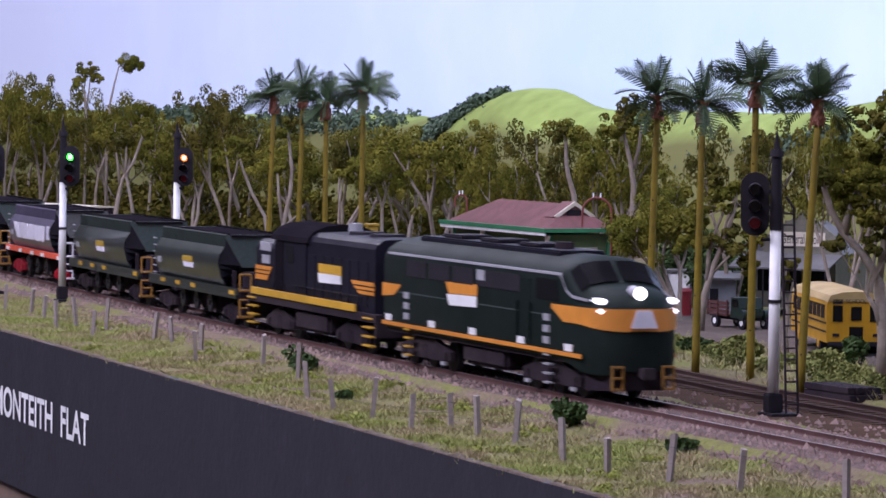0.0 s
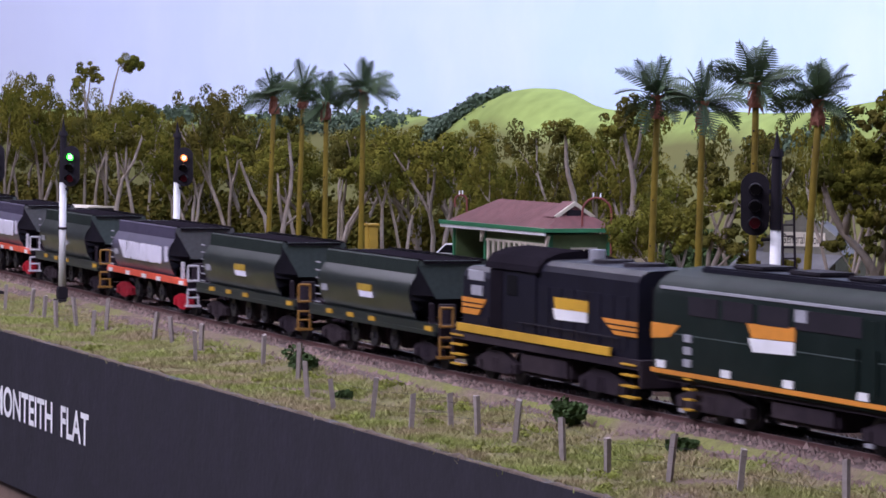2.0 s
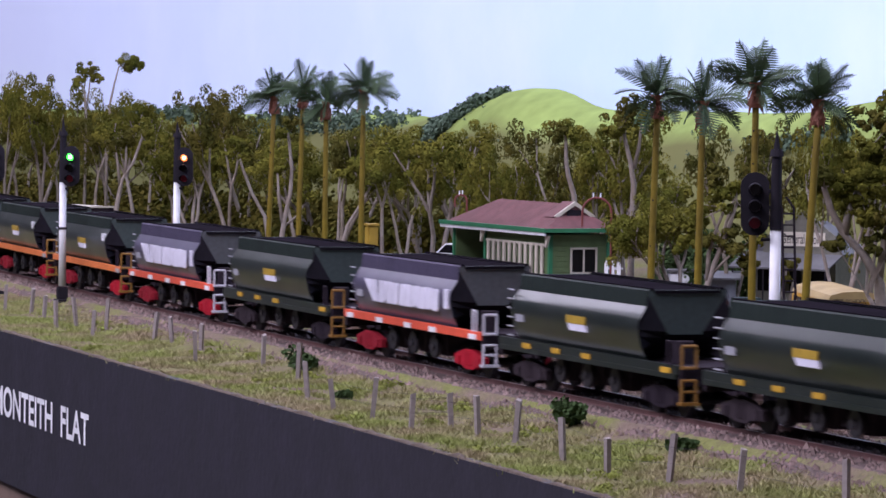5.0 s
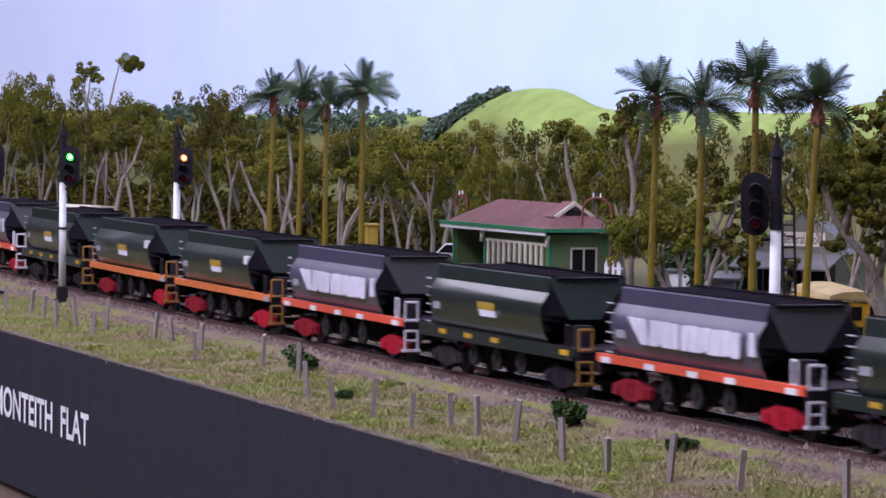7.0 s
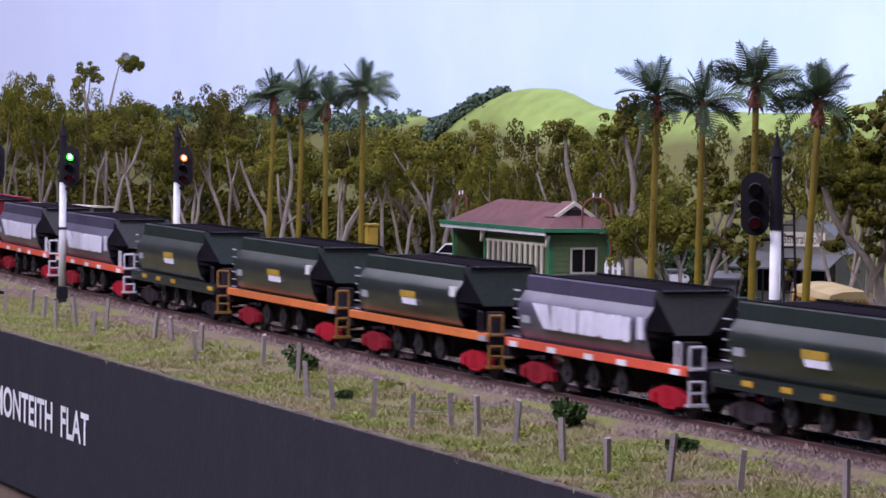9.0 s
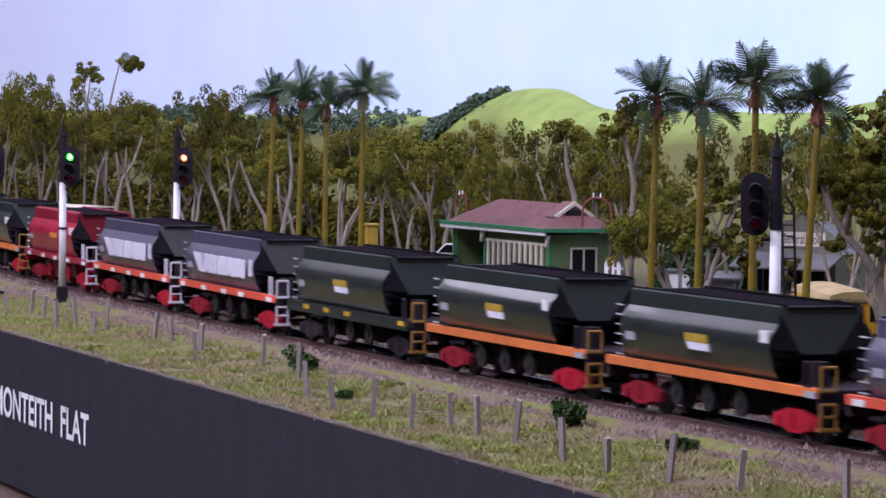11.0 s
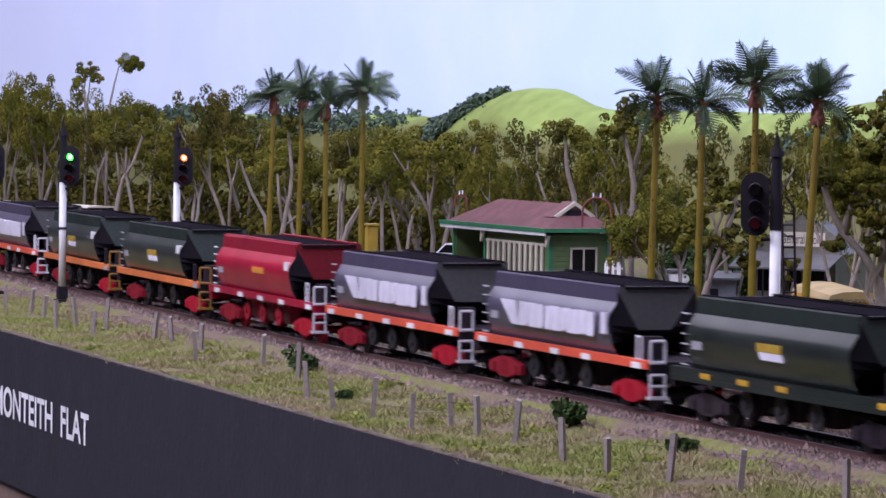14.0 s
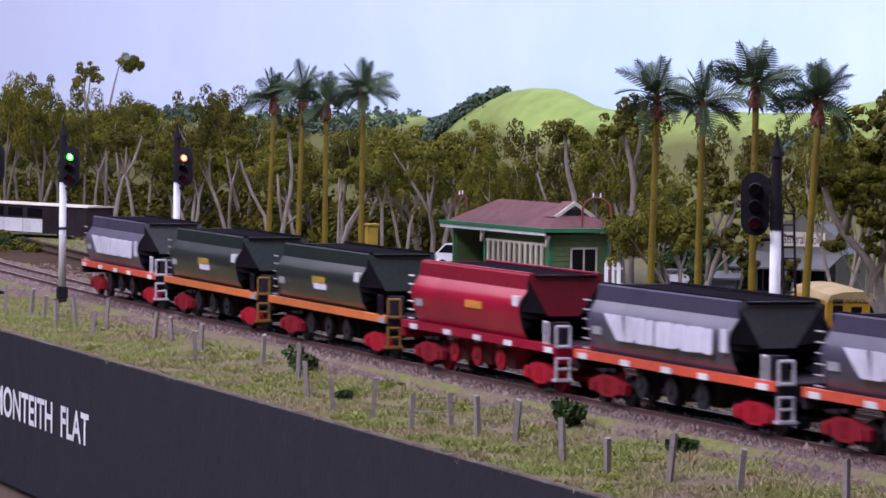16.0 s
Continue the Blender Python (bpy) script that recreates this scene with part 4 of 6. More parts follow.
def make_train():
    I = Matrix.Identity(4)
    TRAIN.append((streamlined_loco(I), -113.3, 17.6))
    TRAIN.append((hood_loco(I), -128.45, 14.0))
    labels = {"plain": "dark green grain hopper wagon with small yellow sill markers",
              "striped": "dark green grain hopper wagon with orange stripe and red bogies",
              "freight": "grey grain hopper wagon with white lettering band and red bogies",
              "red": "crimson red grain hopper wagon with white ladders"}
    order = ["plain", "plain", "freight", "plain", "freight", "striped", "striped", "plain", "freight", "freight", "red", "striped", "striped", "freight"]
    made = {}
    for i, kind in enumerate(order):
        if kind in made:
            ob = copy_thing(made[kind], I)
        else:
            ob = made[kind] = hopper(kind, I, labels[kind], "hopper wagons of the train")
        TRAIN.append((ob, -170.9 - (i - 2) * 14.26, 12.75))


make_train()


def vehicle_pose(rear, length, t):
    a = rear + travelled(t) + length * 0.18
    b = rear + travelled(t) + length * 0.82
    ya, yb = track_y(a), track_y(b)
    turn = math.atan2(yb - ya, b - a)
    w = W(a - length * 0.18, ya - math.tan(turn) * length * 0.18, 0.0)
    return pose(w.x, w.y, w.z, 0, 0, math.degrees(turn))


def motions():
    for ob, rear, length in TRAIN:
        for wheel in ob.children:
            if wheel.name.startswith("wheelset"):
                r = wheel.location.z / K
                x, y, z = wheel.location
                walk(wheel, [(k * 0.05, pose(x, y, z, 0, math.degrees(travelled(k * 0.05) / r), 0)) for k in range(321)])
        walk(ob, [(k * 0.5, vehicle_pose(rear, length, k * 0.5)) for k in range(33)])


# ---- lineside things ----


def palm(m, seed, height, lean, spin):
    """lean: how far the top stands off the foot, along y."""
    rng = random.Random(seed)
    th = thing("palm_tree", m, "tall palm tree with slim yellowish trunk and feathery crown", "palm tree", "row of palms")
    n = 9
    pts = [Vector((0, lean * (i / n) ** 1.3, height * 0.93 * i / n)) for i in range(n + 1)]
    rings = []
    for i, p in enumerate(pts):
        r = 0.135 - 0.03 * i / n
        rings.append([(p.x + r * math.cos(a), p.y + r * math.sin(a), p.z) for a in [math.pi * 2 * k / 12 for k in range(12)]])
    trunk = part("trunk", loft(B(), rings, closed=True), PALMTRUNK, th, smooth=True)
    for i in range(1, 9):
        f = i / 9 + rng.uniform(-0.04, 0.04)
        p = Vector((0, lean * f ** 1.3, height * 0.93 * f))
        a = rng.uniform(3.4, 5.6)
        bm = B()
        bmesh.ops.create_icosphere(bm, subdivisions=1, radius=0.035, matrix=Matrix.Translation(p + Vector((0.115 * math.cos(a), 0.115 * math.sin(a), 0))))
        part("leaf_scar", bm, UNDER, trunk)
    top = pts[-1]
    # ragged fibrous sheath under the crown
    bm = B()
    rings = []
    for k in range(8):
        z = -0.12 + 0.115 * k
        rings.append([(top.x + (0.19 + 0.05 * math.sin(k * 1.1) + rng.uniform(-.03, .03)) * math.cos(a), top.y + (0.19 + 0.05 * math.sin(k * 1.1) + rng.uniform(-.03, .03)) * math.sin(a), top.z + z) for a in [math.pi * 2 * q / 11 for q in range(11)]])
    loft(bm, rings, closed=True)
    for _ in range(14):
        a, z = rng.uniform(0, 6.28), rng.uniform(-0.1, 0.5)
        b0 = top + Vector((0.2 * math.cos(a), 0.2 * math.sin(a), z))
        tube(bm, b0, b0 + Vector((0.07 * math.cos(a), 0.07 * math.sin(a), -rng.uniform(0.1, 0.28))), 0.05, 0.015, 5)
    part("crownshaft", bm, PALMKNOT, th, "pinkish brown fibrous crownshaft")
    hub = top + Vector((0, 0, 0.62))
    ups = (1.5, 0.5, 1.05, -0.1, 1.25, 0.65, 0.2, 0.9, 0.35, 0.7, -0.35, 1.38, 0.05, 0.5, 0.85, -0.2, 0.3, 0.6, -0.5, 0.1, 0.4, -0.3)
    for k, up in enumerate(ups):
        a = math.radians(spin) + 2.399 * k + rng.uniform(-0.2, 0.2)
        length = rng.uniform(1.35, 1.7) * (0.86 if up > 1.1 else 1.0)
        u = Vector((math.cos(a), math.sin(a), 0))
        spine = [hub]
        m_ = 8
        for i in range(m_):
            el = up - (0.28 if up > 0.9 else 0.75) * ((i + 1) / m_) ** 1.6
            spine.append(spine[-1] + (u * math.cos(el) + Vector((0, 0, math.sin(el)))) * length / m_)
        flat = Vector((-math.sin(a), math.cos(a), 0))
        roll = rng.uniform(-1.2, 1.2)
        side = (flat * math.cos(roll) + u.cross(flat) * math.sin(roll)).normalized()
        bm = B()
        for i in range(m_):
            tube(bm, spine[i], spine[i + 1], 0.026, 0.022, 4, cap=False)
        nl = 15
        for i in range(2, nl + 1):
            f = i / nl
            j = min(int(f * m_ * 0.999), m_ - 1)
            q = spine[j].lerp(spine[j + 1], f * m_ - j)
            d = (spine[j + 1] - spine[j]).normalized()
            L = 0.50 * math.sin(math.pi * min(0.93, f * 0.78 + 0.18)) + 0.06
            for sg in (-1, 1):
                way = (side * sg * 0.8 + d * 0.75).normalized()
                wd = d * 0.037
                mid, tip = q + way * L * 0.6, q + way * L
                v = [bm.verts.new(c) for c in (q - wd, q + wd, mid + wd * 0.85, tip, mid - wd * 0.85)]
                bm.faces.new(v)
        part("frond", bm, FROND, th)
    return th


for i, (x, y, h, lean) in enumerate(((-115.05, 9.03, 9.1, 0.2), (-110.95, 8.88, 8.9, 0.13), (-107.5, 9.2, 9.55, 0.05), (-102.4, 8.45, 9.0, 0.45),
                                     (-161.4, 10.85, 8.9, 0.25), (-156.4, 10.58, 9.2, 0.2), (-152.2, 10.4, 8.7, 0.0), (-147.0, 10.17, 9.25, 0.05))):
    palm(at(x, y, -0.42), 20 + i, h, lean, i * 47)


def leaf_clump(rng, verts, faces, cc, R, count, size, flat=0.7):
    """A tuft of small leaves, thick on its upper side."""
    for _ in range(count):
        u = Vector((rng.gauss(0, 1), rng.gauss(0, 1), rng.gauss(0.25, 0.9))).normalized() * R * rng.uniform(0.6, 1.0) ** 0.6
        u.z *= flat
        q = cc + u
        nrm = (u.normalized() + Vector((rng.uniform(-.5, .5), rng.uniform(-.5, .5), rng.uniform(-.2, .5)))).normalized()
        t1 = nrm.orthogonal().normalized()
        t1.rotate(Matrix.Rotation(rng.uniform(0, 6.28), 3, nrm))
        t2 = nrm.cross(t1)
        s1, s2 = size * rng.uniform(0.7, 1.4), size * rng.uniform(0.5, 0.9)
        b = len(verts)
        verts.extend((tuple(q + t1 * s1), tuple(q + t2 * s2), tuple(q - t1 * s1), tuple(q - t2 * s2)))
        faces.append((b, b + 1, b + 2, b + 3))


def gum_tree(seed, height, dark=False):
    """Built at the origin; copies are stood about."""
    rng = random.Random(seed)
    th = thing("gum_tree", Matrix.Identity(4), "brownish olive gum tree with dark trunk" if dark else "olive-leaved gum tree with pale forked trunk", "tree", "gum trees behind the line")
    bark = B()
    tips = []

    def limb(p, d, length, r, depth):
        n = 3
        for i in range(n):
            q = p + d * length / n
            tube(bark, p, q, r * (1 - 0.3 * i / n), r * (1 - 0.3 * (i + 1) / n), 6, cap=False)
            p = q
            d = (d + Vector((rng.uniform(-.25, .25), rng.uniform(-.25, .25), 0.06))).normalized()
        if depth == 0:
            tips.append(p)
            return
        if depth == 1 and rng.random() < 0.6:
            tips.append(p)
        k = rng.choice((2, 2, 3))
        a0 = rng.uniform(0, 6.28)
        for i in range(k):
            a = a0 + 6.28 * i / k + rng.uniform(-.4, .4)
            sp = rng.uniform(0.3, 0.75)
            nd = (d + Vector((math.cos(a), math.sin(a), 0.15)) * sp).normalized()
            limb(p, nd, length * rng.uniform(0.5, 0.8), r * 0.62, depth - 1)

    stems = rng.choice((1, 2, 2, 3))
    for s in range(stems):
        a = rng.uniform(0, 6.28)
        lean = rng.uniform(0.25, 0.5) if stems > 1 else 0.12
        d = Vector((math.cos(a) * lean, math.sin(a) * lean, 1)).normalized()
        limb(Vector((0, 0, -0.15)), d, height * rng.uniform(0.38, 0.48), 0.165, 2)
    verts, faces = [], []
    for p in tips:
        for c in range(rng.randint(4, 6)):
            cc = p + Vector((rng.gauss(0, 0.55), rng.gauss(0, 0.55), rng.gauss(0.0, 0.5) - (0.3 if c else 0)))
            leaf_clump(rng, verts, faces, cc, rng.uniform(0.35, 0.75), 120, 0.078, 0.8)
    f = height / sorted(v[2] for v in verts)[-60]
    for v in bark.verts:
        v.co.z *= f
    part("trunk", bark, BARKD if dark else BARK, th, smooth=True)
    raw("crown", [(a, b, c * f) for a, b, c in verts], faces, LEAF2 if dark else LEAF, th)
    return th


# x, y, height and breadth of the standing trees
ROW_NEAR = ((-260.8, 24, 10.4, 0.8), (-250.9, 24, 10.3, 0.95), (-240.5, 25, 8.6, 0.9), (-227.8, 24, 9.1, 1), (-218.5, 25, 7.4, 0.9), (-207.9, 24, 9.6,
            0.9), (-184.7, 25, 7.5, 0.9), (-174.2, 24, 7.9, 1.05), (-167.1, 24, 6.3, 0.7), (-162.3, 24, 6.5, 0.65), (-158.2, 24, 7.9, 0.85), (-146.1,
            22, 8.7, 0.9), (-136.2, 20, 6.1, 0.8), (-139.7, 24, 8.2, 0.8), (-145.0, 31, 6.9, 0.8), (-127.9, 24, 8.2, 0.6), (-119.2, 22.5, 8.2, 0.75), (-125.9, 22, 8.5, 0.6),)
ROW_FAR = ((-268.3, 27, 7.9, 0.9), (-260.9, 28, 7.7, 0.9), (-263.5, 30, 7.4, 1), (-253.8, 30, 7.9, 0.9), (-237.4, 28, 8.1, 0.8), (-239.5, 30, 6.9,
           0.9), (-230.7, 30, 7.0, 0.8), (-219.4, 29, 7.3, 0.9), (-218.0, 30, 6.4, 1), (-201.9, 26, 6.8, 1), (-209.5, 30, 6.6, 1), (-194.2, 26, 7.2,
           1), (-198.8, 29, 7.1, 1), (-189.3, 28, 6.8, 0.8), (-192.0, 30, 7.0, 0.9), (-175.0, 26, 7.4, 0.85), (-189.8, 31, 6.3, 0.9), (-159.2, 26, 7.7, 0.75), (-161.8, 28, 6.9, 0.8), (-167.8, 29, 5.7, 0.8), (-280.2, 31, 5.9, 1), (-254.4,
           31, 5.9, 1), (-228.4, 27, 5.6, 1), (-231.4, 31, 5.8, 1), (-198.7, 31, 5.3, 0.9), (-203.4, 31, 5.9, 1),)


def plant_trees():
    kinds = [gum_tree(40 + k, 8.0, k % 3 == 2) for k in range(8)]
    used = set()
    rng = random.Random(8)
    for i, (x, y, h, w) in enumerate(ROW_NEAR + ROW_FAR):
        first = kinds[i % len(kinds)]
        m = at(x, y, ground_z(x, y) - 0.05, rng.uniform(0, 360))
        if first.name in used:
            ob = copy_thing(first, m)
        else:
            used.add(first.name)
            ob = first
            ob.matrix_basis = m
        ob.scale = (w * 0.85, w * 0.85, h / 8.0)


plant_trees()


def branching_gum(foot, girth, label, limbs, tufts_at):
    """limbs: each a run of (across, up) from its root; tufts_at: (across, up, radius) of the leafy tufts."""
    x, y = foot
    rng = random.Random(int(abs(x) * 10))
    th = thing("gum_tree", at(x, y, ground_z(x, y), 68.8), label, "tree", "gum trees behind the line")
    bm = B()
    ends = []
    for k, run in enumerate(limbs):
        r = girth if k == 0 else girth * 0.62
        sway = rng.uniform(-0.25, 0.25)
        rings = []
        n = len(run)
        for i, (a, b) in enumerate(run):
            rr = r * (1 - 0.6 * i / (n - 1)) + 0.012
            rings.append([(a + rr * math.cos(q) * 1.05, sway * i / n * (1 if k else 0) + rr * math.sin(q), b + rng.uniform(-.03, .03)) for q in [math.pi * 2 * e / 8 for e in range(8)]])
        loft(bm, rings, closed=True)
        ends.append(Vector((run[-1][0], sway, run[-1][1])))
    for a, b, r in tufts_at:
        near = min(ends, key=lambda e: (e - Vector((a, e.y, b))).length)
        tube(bm, near, (a, near.y + rng.uniform(-.3, .3), b), 0.035, 0.012, 5, cap=False)
    part("trunk", bm, BARK, th, smooth=True)
    for a, b, r in tufts_at:
        verts, faces = [], []
        for c in range(9):
            cc = Vector((a + rng.gauss(0, r * 0.5), rng.gauss(0, r * 0.6), b + rng.gauss(0, r * 0.4)))
            leaf_clump(rng, verts, faces, cc, r * rng.uniform(0.35, 0.6), 70, 0.07, 0.8)
        raw("leaf_tuft", verts, faces, LEAF if rng.random() < 0.7 else LEAF2, th)
    return th


branching_gum((-242.9, 25.0), 0.09, 'tall slim gum tree with a small tuft on top',
              [[(0.0, -0.2), (0.08, 3.9), (0.08, 7.7), (0, 9.1), (-0.31, 9.65)], [(0.08, 7.9), (0.27, 9.1), (0.38, 10.2)]],
              [(0.08, 10.41, 0.61), (0.46, 10.79, 0.46), (-0.5, 9.73, 0.5), (0.65, 10.11, 0.38)])
branching_gum((-233.6, 24.0), 0.09, 'tall slim gum tree with a small tuft on top',
              [[(-0.15, -0.2), (-0.07, 5.96), (0.11, 8.35), (0.37, 9.63), (0.66, 10.74)]],
              [(1.03, 11.03, 0.59), (1.54, 11.1, 0.55), (1.29, 10.66, 0.51), (1.84, 10.81, 0.37)])
branching_gum((-218.1, 20.0), 0.15, 'pale forked gum tree with open branching crown',
              [[(0, -0.2), (0.07, 1.85), (0.41, 3.74), (1.1, 4.77), (1.61, 6.32)], [(0.31, 3.4), (0.17, 4.6), (0.03, 5.63)], [(0.65, 4.09), (0.65, 5.81)]],
              [(1.61, 6.66, 0.76), (0.07, 5.98, 0.69), (0.76, 6.32, 0.69), (2.03, 5.98, 0.48)])
branching_gum((-194.9, 22.0), 0.13, 'pale gum tree leaning far over',
              [[(0.3, -0.2), (0.12, 0.9), (-0.12, 2.31), (-0.84, 3.55), (-1.37, 4.96), (-1.56, 5.58)]],
              [(-1.62, 5.89, 0.69), (-1.93, 6.36, 0.62), (-1.12, 5.96, 0.5)])
branching_gum((-189.2, 21.0), 0.15, 'pale gum tree with several twisting stems',
              [[(-0.2, -0.2), (-0.12, 0.82), (0.09, 2.33), (0.39, 3.7), (0.45, 5.06), (0.24, 6.88)], [(0, 2.03), (-0.24, 3.55), (-0.3, 4.76)], [(0, 1.88), (0.76, 2.49), (1.2, 3.2)]],
              [(0.15, 7.13, 0.67), (0.61, 7.34, 0.61), (-0.36, 5.06, 0.55), (-0.24, 6.88, 0.55), (1.3, 3.6, 0.5)])
branching_gum((-179.3, 21.0), 0.12, 'pale twin-stemmed gum tree',
              [[(-0.25, -0.2), (-0.14, 1.24), (0.14, 2.4), (0.87, 3.56), (1.3, 4.42)], [(-0.2, 0.8), (-0.35, 1.53), (-0.29, 3.56), (-0.12, 4.71)]],
              [(1.45, 4.71, 0.58), (-0.06, 5, 0.58), (0.87, 4.42, 0.46), (0.43, 5.29, 0.52)])
branching_gum((-141.0, 20.0), 0.13, 'pale forked gum tree beside the station roof',
              [[(-0.1, -0.2), (-0.05, 3.31), (0, 5.42), (-0.14, 6.36), (-0.38, 7.29), (-0.47, 7.88)], [(0, 6.12), (0.19, 7.01), (0.28, 7.88)]],
              [(-0.54, 8.18, 0.61), (0.28, 8.35, 0.61), (-0.14, 8.58, 0.52), (-0.89, 7.65, 0.38), (0.63, 7.65, 0.38)])
branching_gum((-154.4, 23.0), 0.14, 'straight pale gum tree behind the station',
              [[(0.2, -0.2), (0.15, 2.78), (0.05, 4.69), (-0.23, 5.59), (-0.31, 6.1), (-0.36, 7.37)]],
              [(-0.31, 7.58, 0.61), (-0.69, 7.37, 0.51), (0.08, 7.24, 0.46)])
branching_gum((-130.0, 18.0), 0.14, 'grey forked gum tree in the yard',
              [[(-0.04, -0.2), (0.11, 1.44), (0.48, 2.64), (0.98, 3.94), (1.31, 5.03)], [(0.22, 1.98), (0.26, 3.07), (0.57, 4.05), (0.87, 4.81)], [(0.33, 2.2), (0.87, 2.75), (1.2, 3.1)]],
              [(1.2, 3.29, 0.57), (0.98, 3.73, 0.44), (0, 4.92, 0.52), (0.65, 5.25, 0.52), (1.31, 5.47, 0.52), (1.74, 4.6, 0.48), (-0.22, 4.27, 0.35), (-0.5, 3.5, 0.42), (0.15, 3.5, 0.38), (1.9, 3.6, 0.45), (1.7, 2.7, 0.4), (0.6, 5.9, 0.5)])
branching_gum((-107.6, 14.0), 0.2, 'thick grey gum tree with long leaning limb',
              [[(0, -0.2), (0.04, 1.29), (-0.15, 3.13), (-0.64, 3.96), (-1.29, 4.6), (-1.75, 5.43), (-1.99, 6.16)], [(-0.15, 3.13), (0, 4.42), (0.22, 5.7), (0.1, 8.2)], [(-1.29, 4.6), (-1.2, 5.34), (-0.92, 6.07)], [(0, 1.47), (-0.22, 2.21), (-0.55, 2.67)]],
              [(-2.02, 6.44, 0.44), (-1.47, 6.26, 0.4), (-0.92, 6.44, 0.52), (-0.28, 6.26, 0.55), (0.1, 9.02, 0.55), (0.25, 7.91, 0.58), (-0.1, 7.18, 0.5), (-1.56, 4.23, 0.37), (-0.55, 5.15, 0.4), (-0.09, 4.97, 0.48),
               (-0.6, 7.4, 0.48), (-0.35, 8.3, 0.45), (0.3, 6.3, 0.5), (-1.0, 5.6, 0.4), (0.25, 4.3, 0.4), (-0.3, 4.2, 0.35)])
branching_gum((-116.6, 15.0), 0.09, 'thin crooked sapling before the bus',
              [[(0.06, -0.2), (-0.04, 0.91), (0.06, 1.7), (-0.16, 2.29), (-0.04, 3.27)], [(0.06, 1.7), (0.2, 2.68)]],
              [(-0.14, 2.68, 0.3), (0.16, 3.27, 0.3), (-0.34, 3.08, 0.24)])


def signal(m, facing, lamp, label, ladder=True):
    """A colour-light signal: white tubular post, black upper mast, oval head."""
    th = thing("railway_signal", m, label, "signal", "colour-light signals")
    bm = B()
    tube(bm, (0, 0, 0.55), (0, 0, 5.0), 0.16, 0.15, 14)
    part("post", bm, WHITE, th, "white tubular post", smooth=True)
    bm = B()
    box(bm, -0.21, 0.21, -0.21, 0.21, 0, 0.52, 0.03)
    box(bm, -0.35, 0.6, -0.3, 0.6, -0.14, 0.0, 0.02)
    part("base", bm, BLACK, th)
    bm = B()
    tube(bm, (0, 0, 5.0), (0, 0, 7.0), 0.17, 0.14, 12)
    tube(bm, (0, 0, 7.0), (0, 0, 7.2), 0.2, 0.16, 12)
    tube(bm, (0, 0, 7.2), (0, 0, 7.7), 0.1, 0.02, 8)
    part("upper_mast", bm, BLACK, th)
    for z in (3.0,):
        bm = B()
        tube(bm, (0, 0, z), (0, 0, z + 0.09), 0.19, 0.19, 14)
        part("clamp_band", bm, BLACK, th)
    # head looks along local +x after the turn, set to the left of the mast
    head = new("head_mount")
    head.parent = th
    head.empty_display_size = 0.01
    bm = B()
    o = []
    for k in range(20):
        a = 2 * math.pi * k / 20
        o.append((0.40 * math.cos(a), (0.47 if math.sin(a) > 0 else -0.47) + 0.40 * math.sin(a)))
    loft(bm, [[(0.0, y, z) for y, z in o], [(0.1, y, z) for y, z in o]], closed=True)
    box(bm, -0.25, 0.0, -0.22, 0.22, -0.62, 0.62, 0.04)
    plate = part("target_plate", bm, BLACK, head, "black oval signal head")
    for i, z in enumerate((0.40, -0.06, -0.52)):
        bm = B()
        n = 12
        ring0 = [(0.1, 0.19 * math.cos(a), z + 0.19 * math.sin(a)) for a in [math.pi * (-0.1 + 1.2 * k / n) for k in range(n + 1)]]
        ring1 = [(0.55, y, zz - 0.03) for _, y, zz in ring0]
        loft(bm, [ring0, ring1], cap0=False, cap1=False)
        part("hood", bm, BLACK, plate)
        bm = B()
        tube(bm, (0.1, 0, z), (0.16, 0, z), 0.16, 0.15, 14)
        lit = {"green": (LAMPGREEN, 0), "amber": (LAMPAMBER, 0)}.get(lamp, (None, -1))
        col = lit[0] if i == lit[1] else (LAMPREDDIM if i == 2 else LAMPDARK)
        part("lens", bm, col, plate, "lit " + lamp + " lens" if i == lit[1] else "")
        if i == lit[1]:
            bm = B()
            tube(bm, (0.16, 0, z), (0.19, 0, z), 0.085, 0.07, 12)
            part("lamp_core", bm, AMBERCORE if lamp == "amber" else GREENCORE, plate)
    head.matrix_basis = pose(facing[1] * K, facing[2] * K, 5.70 * K, 0, 0, facing[0])
    bm = B()
    tube(bm, (facing[1], facing[2], 6.05), (0, 0, 6.05), 0.06, 0.06, 6)
    tube(bm, (facing[1], facing[2], 5.6), (0, 0, 5.6), 0.06, 0.06, 6)
    tube(bm, (0, 0, 4.75), (facing[1] * 0.7, facing[2] * 0.7, 4.72), 0.05, 0.05, 6)
    part("bracket", bm, BLACK, th)
    if ladder:
        bm = B()
        for s in (-0.18, 0.18):
            tube(bm, (0.45, 0.36 + s, 0), (0.12, 0.30 + s, 5.6), 0.035, 0.035, 5)
            tube(bm, (0.12, 0.30 + s, 5.6), (0.05, 0.1 + s, 5.9), 0.035, 0.035, 5)
        for i in range(18):
            f = i / 18
            c = (0.45 - 0.33 * f, 0.36 - 0.06 * f, 0.25 + 5.5 * f)
            tube(bm, (c[0], c[1] - 0.18, c[2]), (c[0], c[1] + 0.18, c[2]), 0.025, 0.025, 5)
        part("ladder", bm, UNDER, th)
    return th


# heads of the lit ones look down the line towards the viewer, the near one away from it
signal(at(-154.3, -0.75, -0.25, 0), (-25, 0.30, 0.25), "green", "colour-light signal on white post showing green beside the main line", ladder=False)
signal(at(-159.4, 5.9, -0.35, 0), (-25, 0.30, 0.25), "amber", "colour-light signal on white post showing amber beyond the main line", ladder=False)
